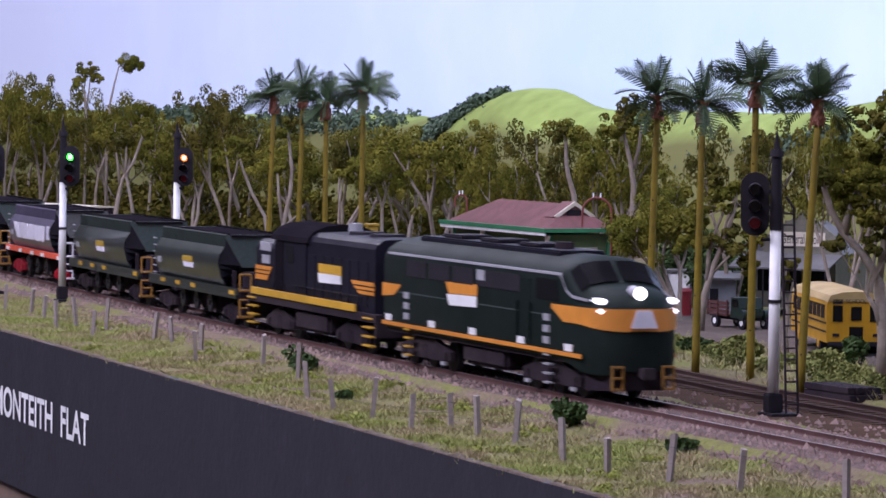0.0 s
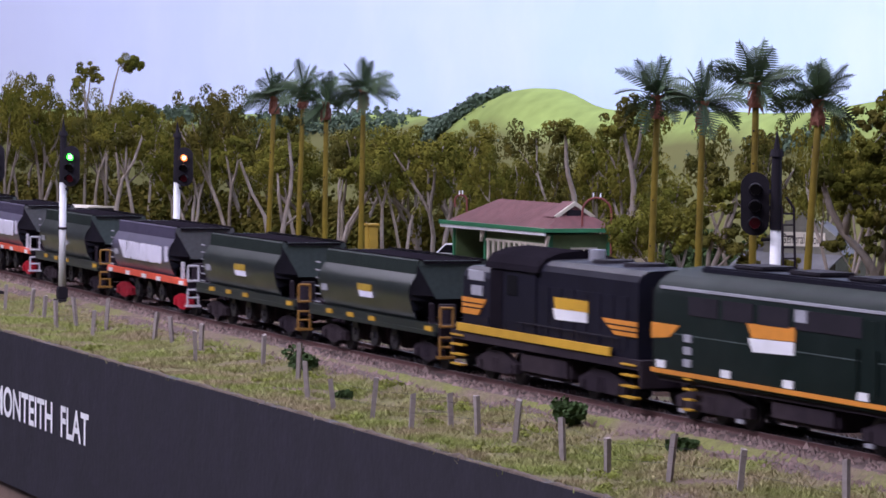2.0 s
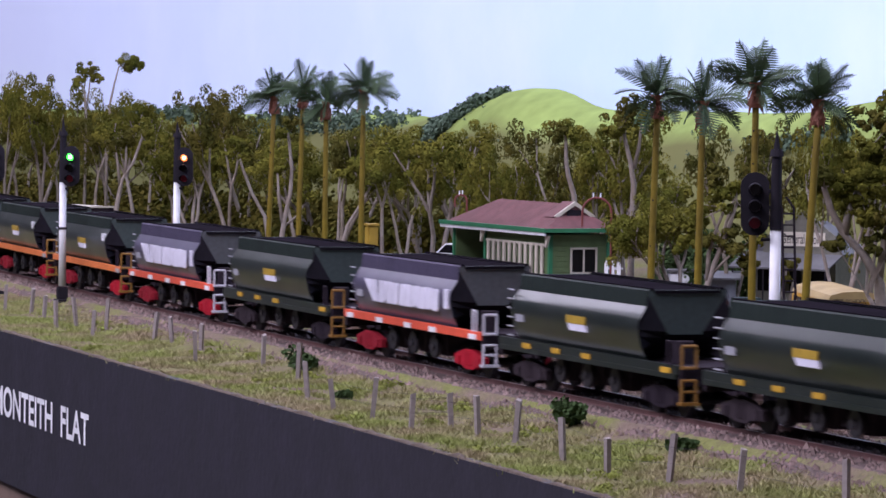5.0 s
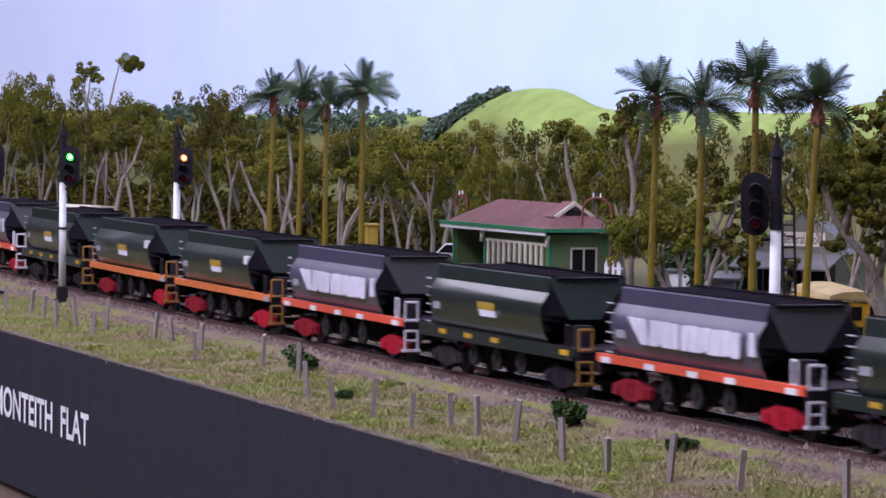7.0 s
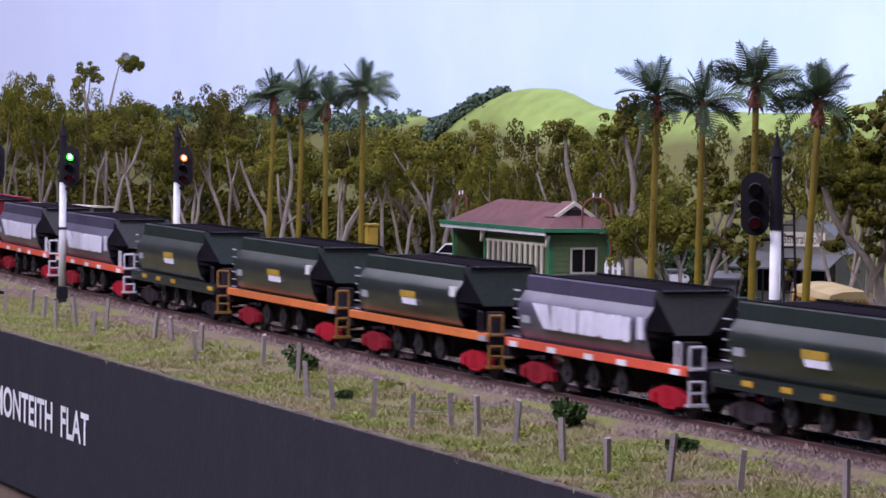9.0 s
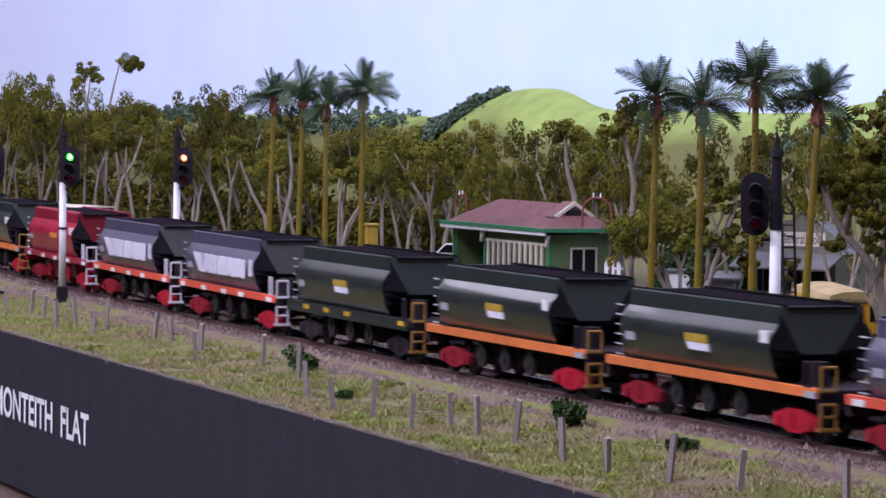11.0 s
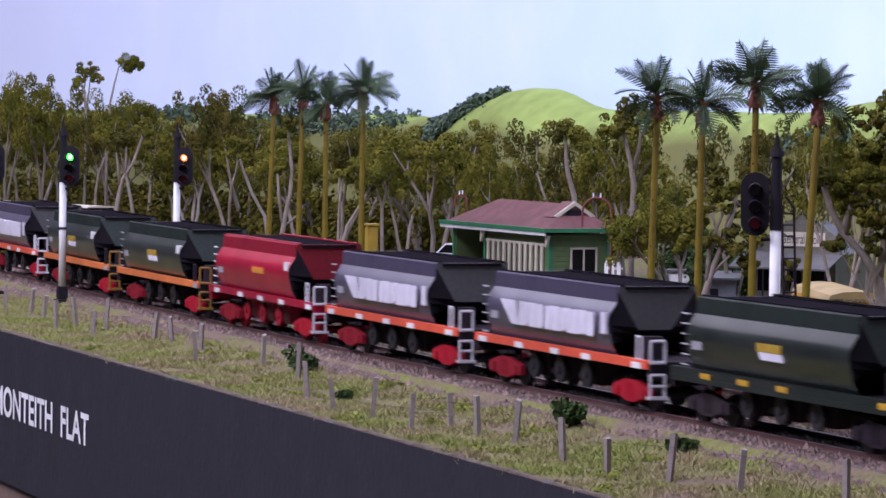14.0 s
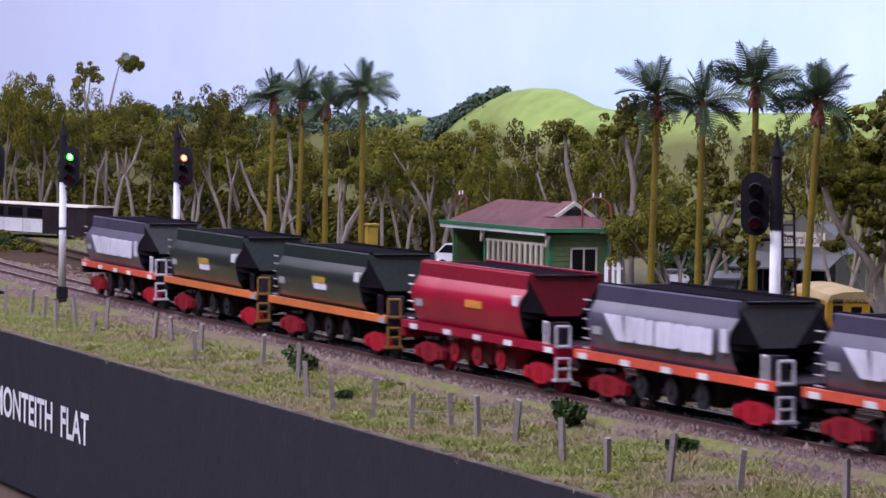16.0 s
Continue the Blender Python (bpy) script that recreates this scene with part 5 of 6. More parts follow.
big = signal(at(-95.17, 3.94, -0.3, 0), (-25, -0.24, -0.52), "none", "colour-light signal with dark lamps on white post with ladder")
big.scale = (1.04, 1.04, 1.04)
signal(at(-162.6, -1.9, -0.3, 0), (-25, 0.30, 0.25), "none", "dark colour-light signal further down the line", ladder=False)


def fence():
    th = thing("post_and_wire_fence", Matrix.Translation((0, 0, TABLE)), "weathered grey timber post and wire lineside fence", "fence")
    spots = ((-154.2, -3.3), (-147.5, -3.4), (-141.8, -4.4), (-151.4, -2.9), (-142.7, -3.3), (-139.0, -3.2), (-133.2, -3.0), (-130.7, -3.0), (-127.0, -3.1), (-119.1, -3.4), (-113.7, -4.0),
             (-103.0, -6.5), (-99.9, -6.5), (-96.7, -6.5), (-96.9, -5.2), (-94.6, -5.3), (-92.0, -5.3), (-87.0, -6.0), (-83.5, -6.3), (-81.7, -5.5), (-78.6, -5.1), (-74.1, -4.6), (-108.0, -5.6), (-122.8, -4.6), (-136.0, -4.6))
    rng = random.Random(5)
    for x, y in spots:
        bm = B()
        h = rng.uniform(0.95, 1.25)
        tx, ty = rng.uniform(-.16, .16), rng.uniform(-.12, .12)
        loft(bm, [[(-.065, -.06, -0.3), (.065, -.06, -0.3), (.065, .06, -0.3), (-.065, .06, -0.3)],
                  [(tx - .07, ty - .065, h), (tx + .07, ty - .065, h + rng.uniform(-.05, .05)), (tx + .07, ty + .065, h), (tx - .07, ty + .065, h + rng.uniform(-.05, .05))]], closed=True)
        po = part("fence_post", bm, POSTWOOD, th)
        po.location = ((x + 110) * K, y * K, ground_z(x, y) * K)
        po.rotation_euler = (0, 0, rng.uniform(0, 1.5))
    order = sorted(spots)
    for hgt in (0.45, 0.85):
        rings = []
        for x, y in order:
            z = ground_z(x, y) + hgt
            rings.append([(x + 110, y + dy * 0.004, z + dz * 0.004) for dy, dz in ((-1, 0), (0, 1), (1, 0), (0, -1))])
        part("wire", loft(B(), rings, closed=True), WHEEL, th)


fence()


def tufts():
    rng = random.Random(11)
    verts, faces = [], []

    def blade(x, y, z, h):
        a = rng.uniform(0, 6.28)
        w = rng.uniform(0.011, 0.026)
        lx, ly = rng.gauss(0, .8) * h, rng.gauss(0, .8) * h
        b = len(verts)
        dx, dy = math.cos(a) * w, math.sin(a) * w
        verts.extend(((x + 110 - dx, y - dy, z - 0.02), (x + 110 + dx, y + dy, z - 0.02), (x + 110 + lx, y + ly, z + h)))
        faces.append((b, b + 1, b + 2))

    for _ in range(15500):
        x = -62 - 110 * rng.random() ** 1.25
        f, t = fascia_y(x), track_y(x)
        y = f + 0.42 + (t - 2.8 - f) * rng.random()
        d = noise.noise(Vector((x * 0.55, y * 0.8, 3)))
        if d < -0.25 + 0.3 * rng.random() or (y > t - 3.5 and rng.random() < 0.55):
            continue
        z = ground_z(x, y)
        for _ in range(17):
            blade(x + rng.gauss(0, .2), y + rng.gauss(0, .2), z, rng.uniform(0.04, 0.115) * (1.25 + d))
    for _ in range(5200):
        x = -70 - 150 * rng.random()
        y = track_y(x) + rng.uniform(8.6, 15.5)
        if noise.noise(Vector((x * 0.4, y * 0.5, 7))) < 0.0:
            continue
        z = ground_z(x, y)
        for _ in range(9):
            blade(x + rng.gauss(0, .2), y + rng.gauss(0, .2), z, rng.uniform(0.12, 0.4))
    ob = raw("grass_tufts", verts, faces, GRASS)
    ob.location = (0, 0, TABLE)
    tagged(ob, "short olive and straw static grass on the lineside", "grass", kind="stuff")


tufts()


def bright_tufts():
    """Greener foam clumps in the lineside grass."""
    rng = random.Random(29)
    for k in range(30):
        x = -66 - 78 * rng.random()
        f, t = fascia_y(x), track_y(x)
        y = f + 0.5 + (t - 3.3 - f) * rng.random()
        verts, faces = [], []
        for c in range(7):
            cc = Vector((rng.gauss(0, 0.3), rng.gauss(0, 0.22), rng.uniform(0.02, 0.12)))
            leaf_clump(rng, verts, faces, cc, rng.uniform(0.1, 0.2), 45, 0.035, 0.6)
        ob = raw("grass_clump", verts, faces, CLUMP)
        ob.matrix_basis = at(x, y, ground_z(x, y), rng.uniform(0, 360))
        tagged(ob, "yellowish green foam clump in the lineside grass", "grass clump", "lineside grass clumps")


bright_tufts()


def bush(x, y, r, h, label="dark green foam shrub in the lineside grass", material=SHRUB, group="lineside shrubs", seed=1, squash=1.0, leaf=0.065, count=90):
    rng = random.Random(seed)
    verts, faces = [], []
    for c in range(9):
        cc = Vector((rng.gauss(0, r * 0.42), rng.gauss(0, r * 0.42) * squash, rng.uniform(0.25, 0.75) * h))
        for _ in range(count):
            u = Vector((rng.gauss(0, 1), rng.gauss(0, 1), rng.gauss(0, 1))).normalized() * r * 0.45 * rng.uniform(0.5, 1.05)
            u.z *= h / r * 0.7
            q = cc + u
            t1 = Vector((rng.gauss(0, 1), rng.gauss(0, 1), rng.gauss(0, 1))).normalized()
            t2 = t1.orthogonal().normalized()
            s = leaf * rng.uniform(0.6, 1.4)
            b = len(verts)
            verts.extend((tuple(q + t1 * s), tuple(q + t2 * s), tuple(q - t1 * s), tuple(q - t2 * s)))
            faces.append((b, b + 1, b + 2, b + 3))
    zmin = min(v[2] for v in verts)
    verts = [(a, b_, c - zmin - 0.05) for a, b_, c in verts]
    ob = raw("shrub", verts, faces, material)
    ob.matrix_basis = at(x, y, ground_z(x, y))
    return tagged(ob, label, "shrub", group)


for i, (x, y) in enumerate(((-203.5, 10.6), (-207.5, 10.9), (-211.5, 11.2), (-215.5, 11.6), (-220.0, 11.8), (-225.0, 12.0))):
    bush(x, y, 1.0, 0.9 + 0.15 * (i % 3), "green shrub in front of the standing carriage", SHRUB if i % 2 else LEAF, "shrubs by the carriage", 60 + i)
bush(-116.5, -3.0, 0.85, 0.8, seed=2)
bush(-93.9, -3.0, 0.62, 0.8, seed=3)
bush(-87.0, -2.7, 0.5, 0.28, seed=4)
bush(-106.2, -5.1, 0.35, 0.3, seed=6)
# Bushes added to darken the gap right of the station
for i, (x, y) in enumerate(((-147.6, 25.2), (-146.0, 26.0), (-144.4, 25.4), (-142.6, 26.2), (-149.5, 26.5))):
    bush(x, y, 1.25, 3.4 - 0.3 * (i % 2), "tall dark green thicket added to darken the gap behind the yard", SHRUB, "yard thicket", 80 + i, 1.0, 0.08, 220)
for i in range(26):
    rb = random.Random(200 + i)
    xb = -132 + 38 * i / 25 + rb.uniform(-0.8, 0.8)
    bush(xb, track_y(xb) + rb.uniform(10.2, 13.6), rb.uniform(0.5, 0.9), rb.uniform(0.3, 0.7), "pale olive scrub on the bank beyond the siding", SCRUB, "bank scrub", 300 + i, 1.0, 0.04, 170)
for i, (x, y, r, h) in enumerate(((-112.6, 15.6, 0.55, 1.0), (-119.5, 14.6, 0.6, 0.6), (-125.5, 13.2, 1.0, 0.8), (-121.5, 13.0, 0.9, 0.7), (-118.0, 12.4, 0.8, 0.7), (-108.0, 12.2, 0.8, 0.9))):
    bush(x, y, r, h, "olive shrub at the edge of the yard", SCRUB if i % 2 else SHRUB, "yard shrubs", 30 + i)


def undergrowth():
    rng = random.Random(17)
    verts, faces = [], []
    for _ in range(1300):
        x = -300 + 120 * rng.random()
        y = rng.uniform(28, 37.5)
        if x - 2.6 * (y - 28) > -196:
            continue
        z0 = ground_z(x, y)
        R = rng.uniform(0.5, 1.2)
        cc = Vector((x + 110, y, z0 + R * rng.uniform(0.2, 1.5)))
        for _ in range(45):
            u = Vector((rng.gauss(0, 1), rng.gauss(0, 1), rng.gauss(0, 1))).normalized() * R * rng.uniform(0.5, 1)
            q = cc + u
            t1 = Vector((rng.gauss(0, 1), rng.gauss(0, 1), rng.gauss(0, 1))).normalized()
            t2 = t1.orthogonal().normalized()
            s = rng.uniform(0.08, 0.18)
            b = len(verts)
            verts.extend((tuple(q + t1 * s), tuple(q + t2 * s), tuple(q - t1 * s), tuple(q - t2 * s)))
            faces.append((b, b + 1, b + 2, b + 3))
    # The darker leaf colour paints in the shade between the trees
    ob = raw("undergrowth", verts, faces, LEAF2)
    ob.location = (0, 0, TABLE)
    tagged(ob, "brownish green undergrowth, darkened for shade between the gum trees", "undergrowth", kind="stuff")


undergrowth()


def far_woods():
    rng = random.Random(23)
    verts, faces = [], []
    for _ in range(760):
        u = rng.random()
        if u < 0.5:
            x = rng.triangular(-227, -216.5, -222)
            deep = 2.1 * max(0.0, 1 - abs(x + 221.7) / 5.2)
            drop = rng.uniform(-0.15, 0.15 + deep)
        elif u < 0.75:
            x, drop = rng.uniform(-264, -232), rng.uniform(-0.25, 1.2)
        elif u < 0.95:
            x, drop = rng.uniform(-305, -272), rng.uniform(-0.1, 0.6)
        else:
            x, drop = rng.uniform(-176, -164), rng.uniform(1.5, 2.0)
        top = ridge(x)
        z = top - drop
        f = min(1.0, (2 / math.pi) * math.asin(min(1.0, max(0.0, (z - 0.2) / (top - 0.2)) ** 1.25)))
        y = 38.5 + 7.5 * f - 0.55
        R = rng.uniform(0.28, 0.55)
        for _ in range(26):
            u_ = Vector((rng.gauss(0, 1), rng.gauss(0, 1) * 0.5, rng.gauss(0, 1))).normalized() * R * rng.uniform(0.4, 1)
            q = Vector((x + 110, y, z)) + u_
            t1 = Vector((rng.gauss(0, 1), rng.gauss(0, 1), rng.gauss(0, 1))).normalized()
            t2 = t1.orthogonal().normalized()
            s = rng.uniform(0.07, 0.14)
            b = len(verts)
            verts.extend((tuple(q + t1 * s), tuple(q + t2 * s), tuple(q - t1 * s), tuple(q - t2 * s)))
            faces.append((b, b + 1, b + 2, b + 3))
    for _ in range(110):
        x = rng.uniform(-300, -130)
        f = rng.uniform(0.25, 0.7)
        z = 0.2 + (ridge(x) - 0.2) * math.sin(f * math.pi / 2) ** 0.8
        R = rng.uniform(0.06, 0.16)
        for _ in range(10):
            q = Vector((x + 110, 38.4 + 7.5 * f, z + 0.05)) + Vector((rng.gauss(0, R), 0, abs(rng.gauss(0, R * 0.7))))
            t1 = Vector((rng.gauss(0, 1), rng.gauss(0, 1), rng.gauss(0, 1))).normalized()
            t2 = t1.orthogonal().normalized()
            b = len(verts)
            verts.extend((tuple(q + t1 * 0.05), tuple(q + t2 * 0.05), tuple(q - t1 * 0.05), tuple(q - t2 * 0.05)))
            faces.append((b, b + 1, b + 2, b + 3))
    ob = raw("far_woods", verts, faces, FARTREE)
    ob.location = (0, 0, TABLE)
    tagged(ob, "dark bluish green woods along the far ridges", "woods", kind="stuff")


far_woods()


def station():
    """Local x along the track, y away from it; origin at the near corner's ground."""
    th = thing("station_building", at(-144.2, 17.4, 0.5, 2), "green weatherboard station building with maroon hipped roof", "building")
    L, D, e = 10.3, 2.7, 0.45
    x0, x1, y0, y1 = -L - e, 0.0 - e, e, e + D
    h = 2.35
    bm = B()
    box(bm, x0 + 3.6, x1, y0 + 0.02, y1, 0, h)
    wall = part("wall", bm, WALLGREEN, th)
    n = 10
    for i in range(n):
        z = 0.1 + i * (h - 0.1) / n
        bm = B()
        box(bm, x0 + 3.6, x1 + 0.03, y0 - 0.02, y0 + 0.03, z, z + 0.19)
        box(bm, x1 - 0.02, x1 + 0.04, y0, y1, z, z + 0.19)
        part("weatherboard", bm, WALLGREEN, wall)
    bm = B()
    box(bm, x0, x0 + 0.3, y0, y1, 0, h)
    part("wall", bm, WALLGREEN, th)
    bm = B()
    box(bm, x0 + 0.3, x0 + 3.6, y1 - 0.12, y1, 0, h)
    part("wall", bm, WALLGREEN, th)
    for x in (x1, x0 + 3.6, x0 + 0.15):
        bm = B()
        box(bm, x - 0.1, x + 0.08, y0 - 0.08, y0 + 0.08, 0, h)
        part("corner_post", bm, TRIMGREEN, th)
    bm = B()
    box(bm, x1 - 0.04, x1 + 0.09, y1 - 0.1, y1 + 0.05, 0, h)
    part("corner_post", bm, TRIMGREEN, th)
    # picket screen along the front
    bm = B()
    box(bm, x0 + 3.8, x1 - 0.3, y0 - 0.12, y0 - 0.06, 1.85, 1.95)
    part("screen_rail", bm, CREAM, th)
    for i in range(11):
        x = x0 + 4.0 + i * 0.56
        bm = B()
        box(bm, x, x + 0.2, y0 - 0.15, y0 - 0.07, 0.5, 1.9)
        part("screen_slat", bm, CREAM, th)
    # window in the end wall
    bm = B()
    box(bm, x1 + 0.03, x1 + 0.07, y0 + 0.95, y0 + 2.1, 0.75, 1.75)
    win = part("window", bm, GLASS, th)
    for a, b, c, d in ((0.9, 0.98, 0.7, 1.8), (2.07, 2.15, 0.7, 1.8), (1.49, 1.56, 0.75, 1.75), (0.9, 2.15, 1.72, 1.8), (0.9, 2.15, 0.68, 0.76)):
        bm = B()
        box(bm, x1 + 0.05, x1 + 0.12, y0 + a, y0 + b, c, d)
        part("window_frame", bm, CREAM, win)
    # roof
    ex0, ex1, ey0, ey1 = -L - 2 * e, 0.0, 0.0, D + 2 * e
    ym = (ey0 + ey1) / 2
    rz = 3.62
    zr = h + 0.12
    r0, r1 = ex0 + 2.4, ex1 - 1.7
    bm = B()
    v = [bm.verts.new(q) for q in ((ex0, ey0, zr), (ex1, ey0, zr), (ex1, ey1, zr), (ex0, ey1, zr), (r0, ym, rz), (r1, ym, rz))]
    for f in ((0, 1, 5, 4), (1, 2, 5), (2, 3, 4, 5), (3, 0, 4), (0, 3, 2, 1)):
        bm.faces.new([v[i] for i in f])
    roof = part("roof", bm, ROOFRED, th, "maroon corrugated roof")
    for i in range(34):
        f = (i + 0.5) / 34
        xa = ex0 + (ex1 - ex0) * f
        lim = min(1.0, (xa - ex0) / (r0 - ex0), (ex1 - xa) / max(0.01, ex1 - r1))
        bm = B()
        tube(bm, (xa, ey0, zr + 0.01), (xa, ey0 + (ym - ey0) * lim, zr + (rz - zr) * lim + 0.004), 0.014, 0.014, 4)
        part("roof_rib", bm, ROOFRED, roof)
    # gablet at the end of the ridge
    bm = B()
    gx = ex1 - 1.0
    for s in (-1, 1):
        loft(bm, [[(gx, ym, rz + 0.12), (gx, ym + s * 0.95, rz - 0.5), (gx, ym + s * 0.85, rz - 0.62), (gx, ym, rz - 0.06)],
                  [(gx + 0.09, ym, rz + 0.12), (gx + 0.09, ym + s * 0.95, rz - 0.5), (gx + 0.09, ym + s * 0.85, rz - 0.62), (gx + 0.09, ym, rz - 0.06)]], closed=True)
    part("bargeboard", bm, CREAM, roof)
    bm = B()
    loft(bm, [[(r1 - 0.4, ym, rz + 0.1), (r1 - 0.4, ym - 0.95, rz - 0.55), (r1 - 0.4, ym + 0.95, rz - 0.55)], [(gx, ym, rz + 0.1), (gx, ym - 0.95, rz - 0.55), (gx, ym + 0.95, rz - 0.55)]], closed=True)
    part("gablet", bm, ROOFRED, roof)
    bm = B()
    box(bm, gx - 0.02, gx + 0.03, ym - 0.35, ym + 0.35, rz - 0.55, rz - 0.25)
    part("gable_vent", bm, BLACK, roof)
    # gutters and bargeboards
    for a in ((ex0 - 0.05, ex1 + 0.05, ey0 - 0.08, ey0 + 0.05), (ex1 - 0.05, ex1 + 0.08, ey0, ey1)):
        bm = B()
        box(bm, *a, zr - 0.02, zr + 0.15)
        part("gutter", bm, TRIMGREEN, th)
    bm = B()
    box(bm, ex0, ex1, ey0 - 0.03, ey0 + 0.04, zr - 0.16, zr - 0.03)
    part("fascia_board", bm, WHITE, th)
    for x in (x1 + 0.1, x0 + 3.6):
        bm = B()
        slab(bm, [(x, h - 0.55), (x + 0.05, h - 0.55), (x + 0.35, h - 0.05), (x, h - 0.05)], (y0 - 0.3, y0 - 0.2))
        part("verandah_bracket", bm, CREAM, th)
    return th


station()


def platform():
    bm = B()
    box(bm, -200, -141, 14.2, 22.0, -0.6, 0.48, 0.05)
    bmesh.ops.translate(bm, vec=(110, 0, 0), verts=bm.verts)
    ob = part("platform", bm, CONCRETE)
    ob.location = (0, 0, TABLE)
    tagged(ob, "grey concrete station platform", "platform", kind="structure")


platform()


def picket_fence(x, y, z, n, rz, label):
    th = thing("picket_fence", at(x, y, z, rz), label, "fence")
    for i in range(n):
        bm = B()
        slab(bm, [(i * 0.26, 0), (i * 0.26 + 0.16, 0), (i * 0.26 + 0.16, 1.25), (i * 0.26 + 0.08, 1.4), (i * 0.26, 1.25)], (-0.03, 0.03))
        part("picket", bm, WHITE, th)
    bm = B()
    for zz in (0.35, 1.0):
        box(bm, 0, n * 0.26, 0.03, 0.08, zz, zz + 0.1)
    part("rail", bm, WHITE, th)


picket_fence(-142.3, 19.3, 0.48, 3, 60, "short white picket fence beside the station building")


def iron_arch(x, y, z, w, h, label):
    th = thing("iron_arch", at(x, y, z, 60), label, "arch")
    bm = B()
    pts = [Vector((w / 2, 0, 0)), Vector((w / 2, 0, h - w / 2))] + [Vector((w / 2 * math.cos(a), 0, h - w / 2 + w / 2 * math.sin(a))) for a in [math.pi * k / 14 for k in range(1, 14)]] + [Vector((-w / 2, 0, h - w / 2)), Vector((-w / 2, 0, h - w))]
    for a, b in zip(pts, pts[1:]):
        tube(bm, a, b, 0.05, 0.05, 6)
    part("arch_tube", bm, ARCHRUST, th)
    for s in (-0.35, 0.35):
        bm = B()
        tube(bm, (s * w * 0.35, 0, h + 0.02), (s * w * 0.35, 0, h + 0.2), 0.04, 0.03, 6)
        part("lamp", bm, WHITE, th)


iron_arch(-140.3, 18.05, 0.48, 1.2, 4.05, "rust red iron lamp arch on the platform")
iron_arch(-157.0, 18.6, 0.48, 0.55, 3.7, "slim rust red lamp post with curved top")


def pillar(x, y, z, label):
    bm = B()
    box(bm, -0.28, 0.28, -0.25, 0.25, 0, 2.2, 0.06)
    box(bm, -0.32, 0.32, -0.29, 0.29, 2.18, 2.3, 0.03)
    ob = part("yellow_pillar", bm, EMBLEM)
    ob.matrix_basis = at(x, y, z)
    tagged(ob, label, "pillar")


pillar(-160.0, 15.4, 0.48, "yellow painted pillar on the platform edge")


def parked_car(m):
    th = thing("parked_car", m, "small pale blue white parked car by the station", "car")
    bm = B()
    loft(bm, [[(x, y, z) for x, z in ((-2, 0.35), (2, 0.35), (2.0, 0.8), (1.1, 0.9), (0.6, 1.4), (-1.1, 1.4), (-1.8, 0.9), (-2, 0.85))] for y in (-0.8, 0.8)], closed=True)
    part("body", bm, WHITE, th)
    bm = B()
    loft(bm, [[(x, y, z) for x, z in ((0.98, 0.95), (0.58, 1.34), (-1.05, 1.34), (-1.6, 0.95))] for y in (-0.82, 0.82)], closed=True)
    part("window", bm, GLASS, th)
    for x in (-1.25, 1.25):
        for y in (-0.78, 0.78):
            bm = B()
            tube(bm, (x, y - 0.09, 0.32), (x, y + 0.09, 0.32), 0.32, 0.32, 14)
            part("wheel", bm, BLACK, th)


parked_car(at(-163.2, 21.7, 0.3, 20))


def school_bus():
    th = thing("school_bus", at(-115.6, 17.2, -0.30, 163), "yellow school bus with black trim lines parked in the yard", "bus")
    L, w = 8.5, 1.2
    half = [(w, 0.55), (w, 1.9), (w - 0.03, 2.15), (w - 0.18, 2.42), (0.55, 2.55), (0, 2.58)]
    body = part("body", loft(B(), [mirror_ring(half, 0), mirror_ring(half, L)]), BUSYELLOW, th)
    half = [(w - 0.02, 2.2), (w - 0.16, 2.45), (0.55, 2.58), (0, 2.61)]
    part("roof", loft(B(), [mirror_ring(half, -0.03), mirror_ring(half, L + 0.02)]), BUSROOF, th, "pale cream yellow roof")
    for s in (-1, 1):
        for i in range(8):
            x = 0.5 + i * 0.95
            part("side_window", slab(B(), [(x, 1.5), (x + 0.75, 1.5), (x + 0.75, 2.05), (x, 2.05)], (s * w - 0.02, s * w + 0.02)), GLASS, body)
        for z in (0.95, 1.3):
            bm = B()
            box(bm, 0.1, L - 0.2, s * w - 0.02, s * w + 0.02, z, z + 0.07)
            part("rub_rail", bm, BLACK, body)
    for a, b, c, d, nm, mt in ((-0.22, 0.22, 1.45, 2.0, "rear_window", GLASS), (-0.28, 0.28, 0.7, 1.2, "door_window", GLASS), (-0.95, -0.55, 1.4, 2.05, "rear_window", GLASS), (0.55, 0.95, 1.4, 2.05, "rear_window", GLASS),
                                (-0.95, -0.68, 0.8, 0.92, "tail_lamp", BLACK), (0.68, 0.95, 0.8, 0.92, "tail_lamp", BLACK), (0.55, 0.95, 2.12, 2.3, "warning_lamp", BLACK), (-0.95, -0.55, 2.12, 2.3, "warning_lamp", BLACK)):
        bm = B()
        box(bm, -0.03, 0.02, a, b, c, d)
        part(nm, bm, mt, body)
    bm = B()
    box(bm, -0.15, 0.0, -1.15, 1.15, 0.42, 0.6, 0.03)
    part("bumper", bm, BLACK, th)
    for x in (1.9, 6.8):
        for s in (-1, 1):
            bm = B()
            tube(bm, (x, s * (w - 0.3), 0.48), (x, s * (w - 0.02), 0.48), 0.48, 0.48, 16)
            wh = part("wheel", bm, BLACK, th)
            bm = B()
            tube(bm, (x, s * (w - 0.02), 0.48), (x, s * (w + 0.01), 0.48), 0.24, 0.22, 12)
            part("hub", bm, BUSYELLOW, wh)
    lettering("school_lettering", "SCHOOL", Matrix.Translation((-0.035 * K, 0.42 * K, 2.13 * K)) @ pose(0, 0, 0, 90, 0, -90), 0.17, 0.84, BLACK, th)
    return th


school_bus().scale = (0.87, 0.87, 0.87)


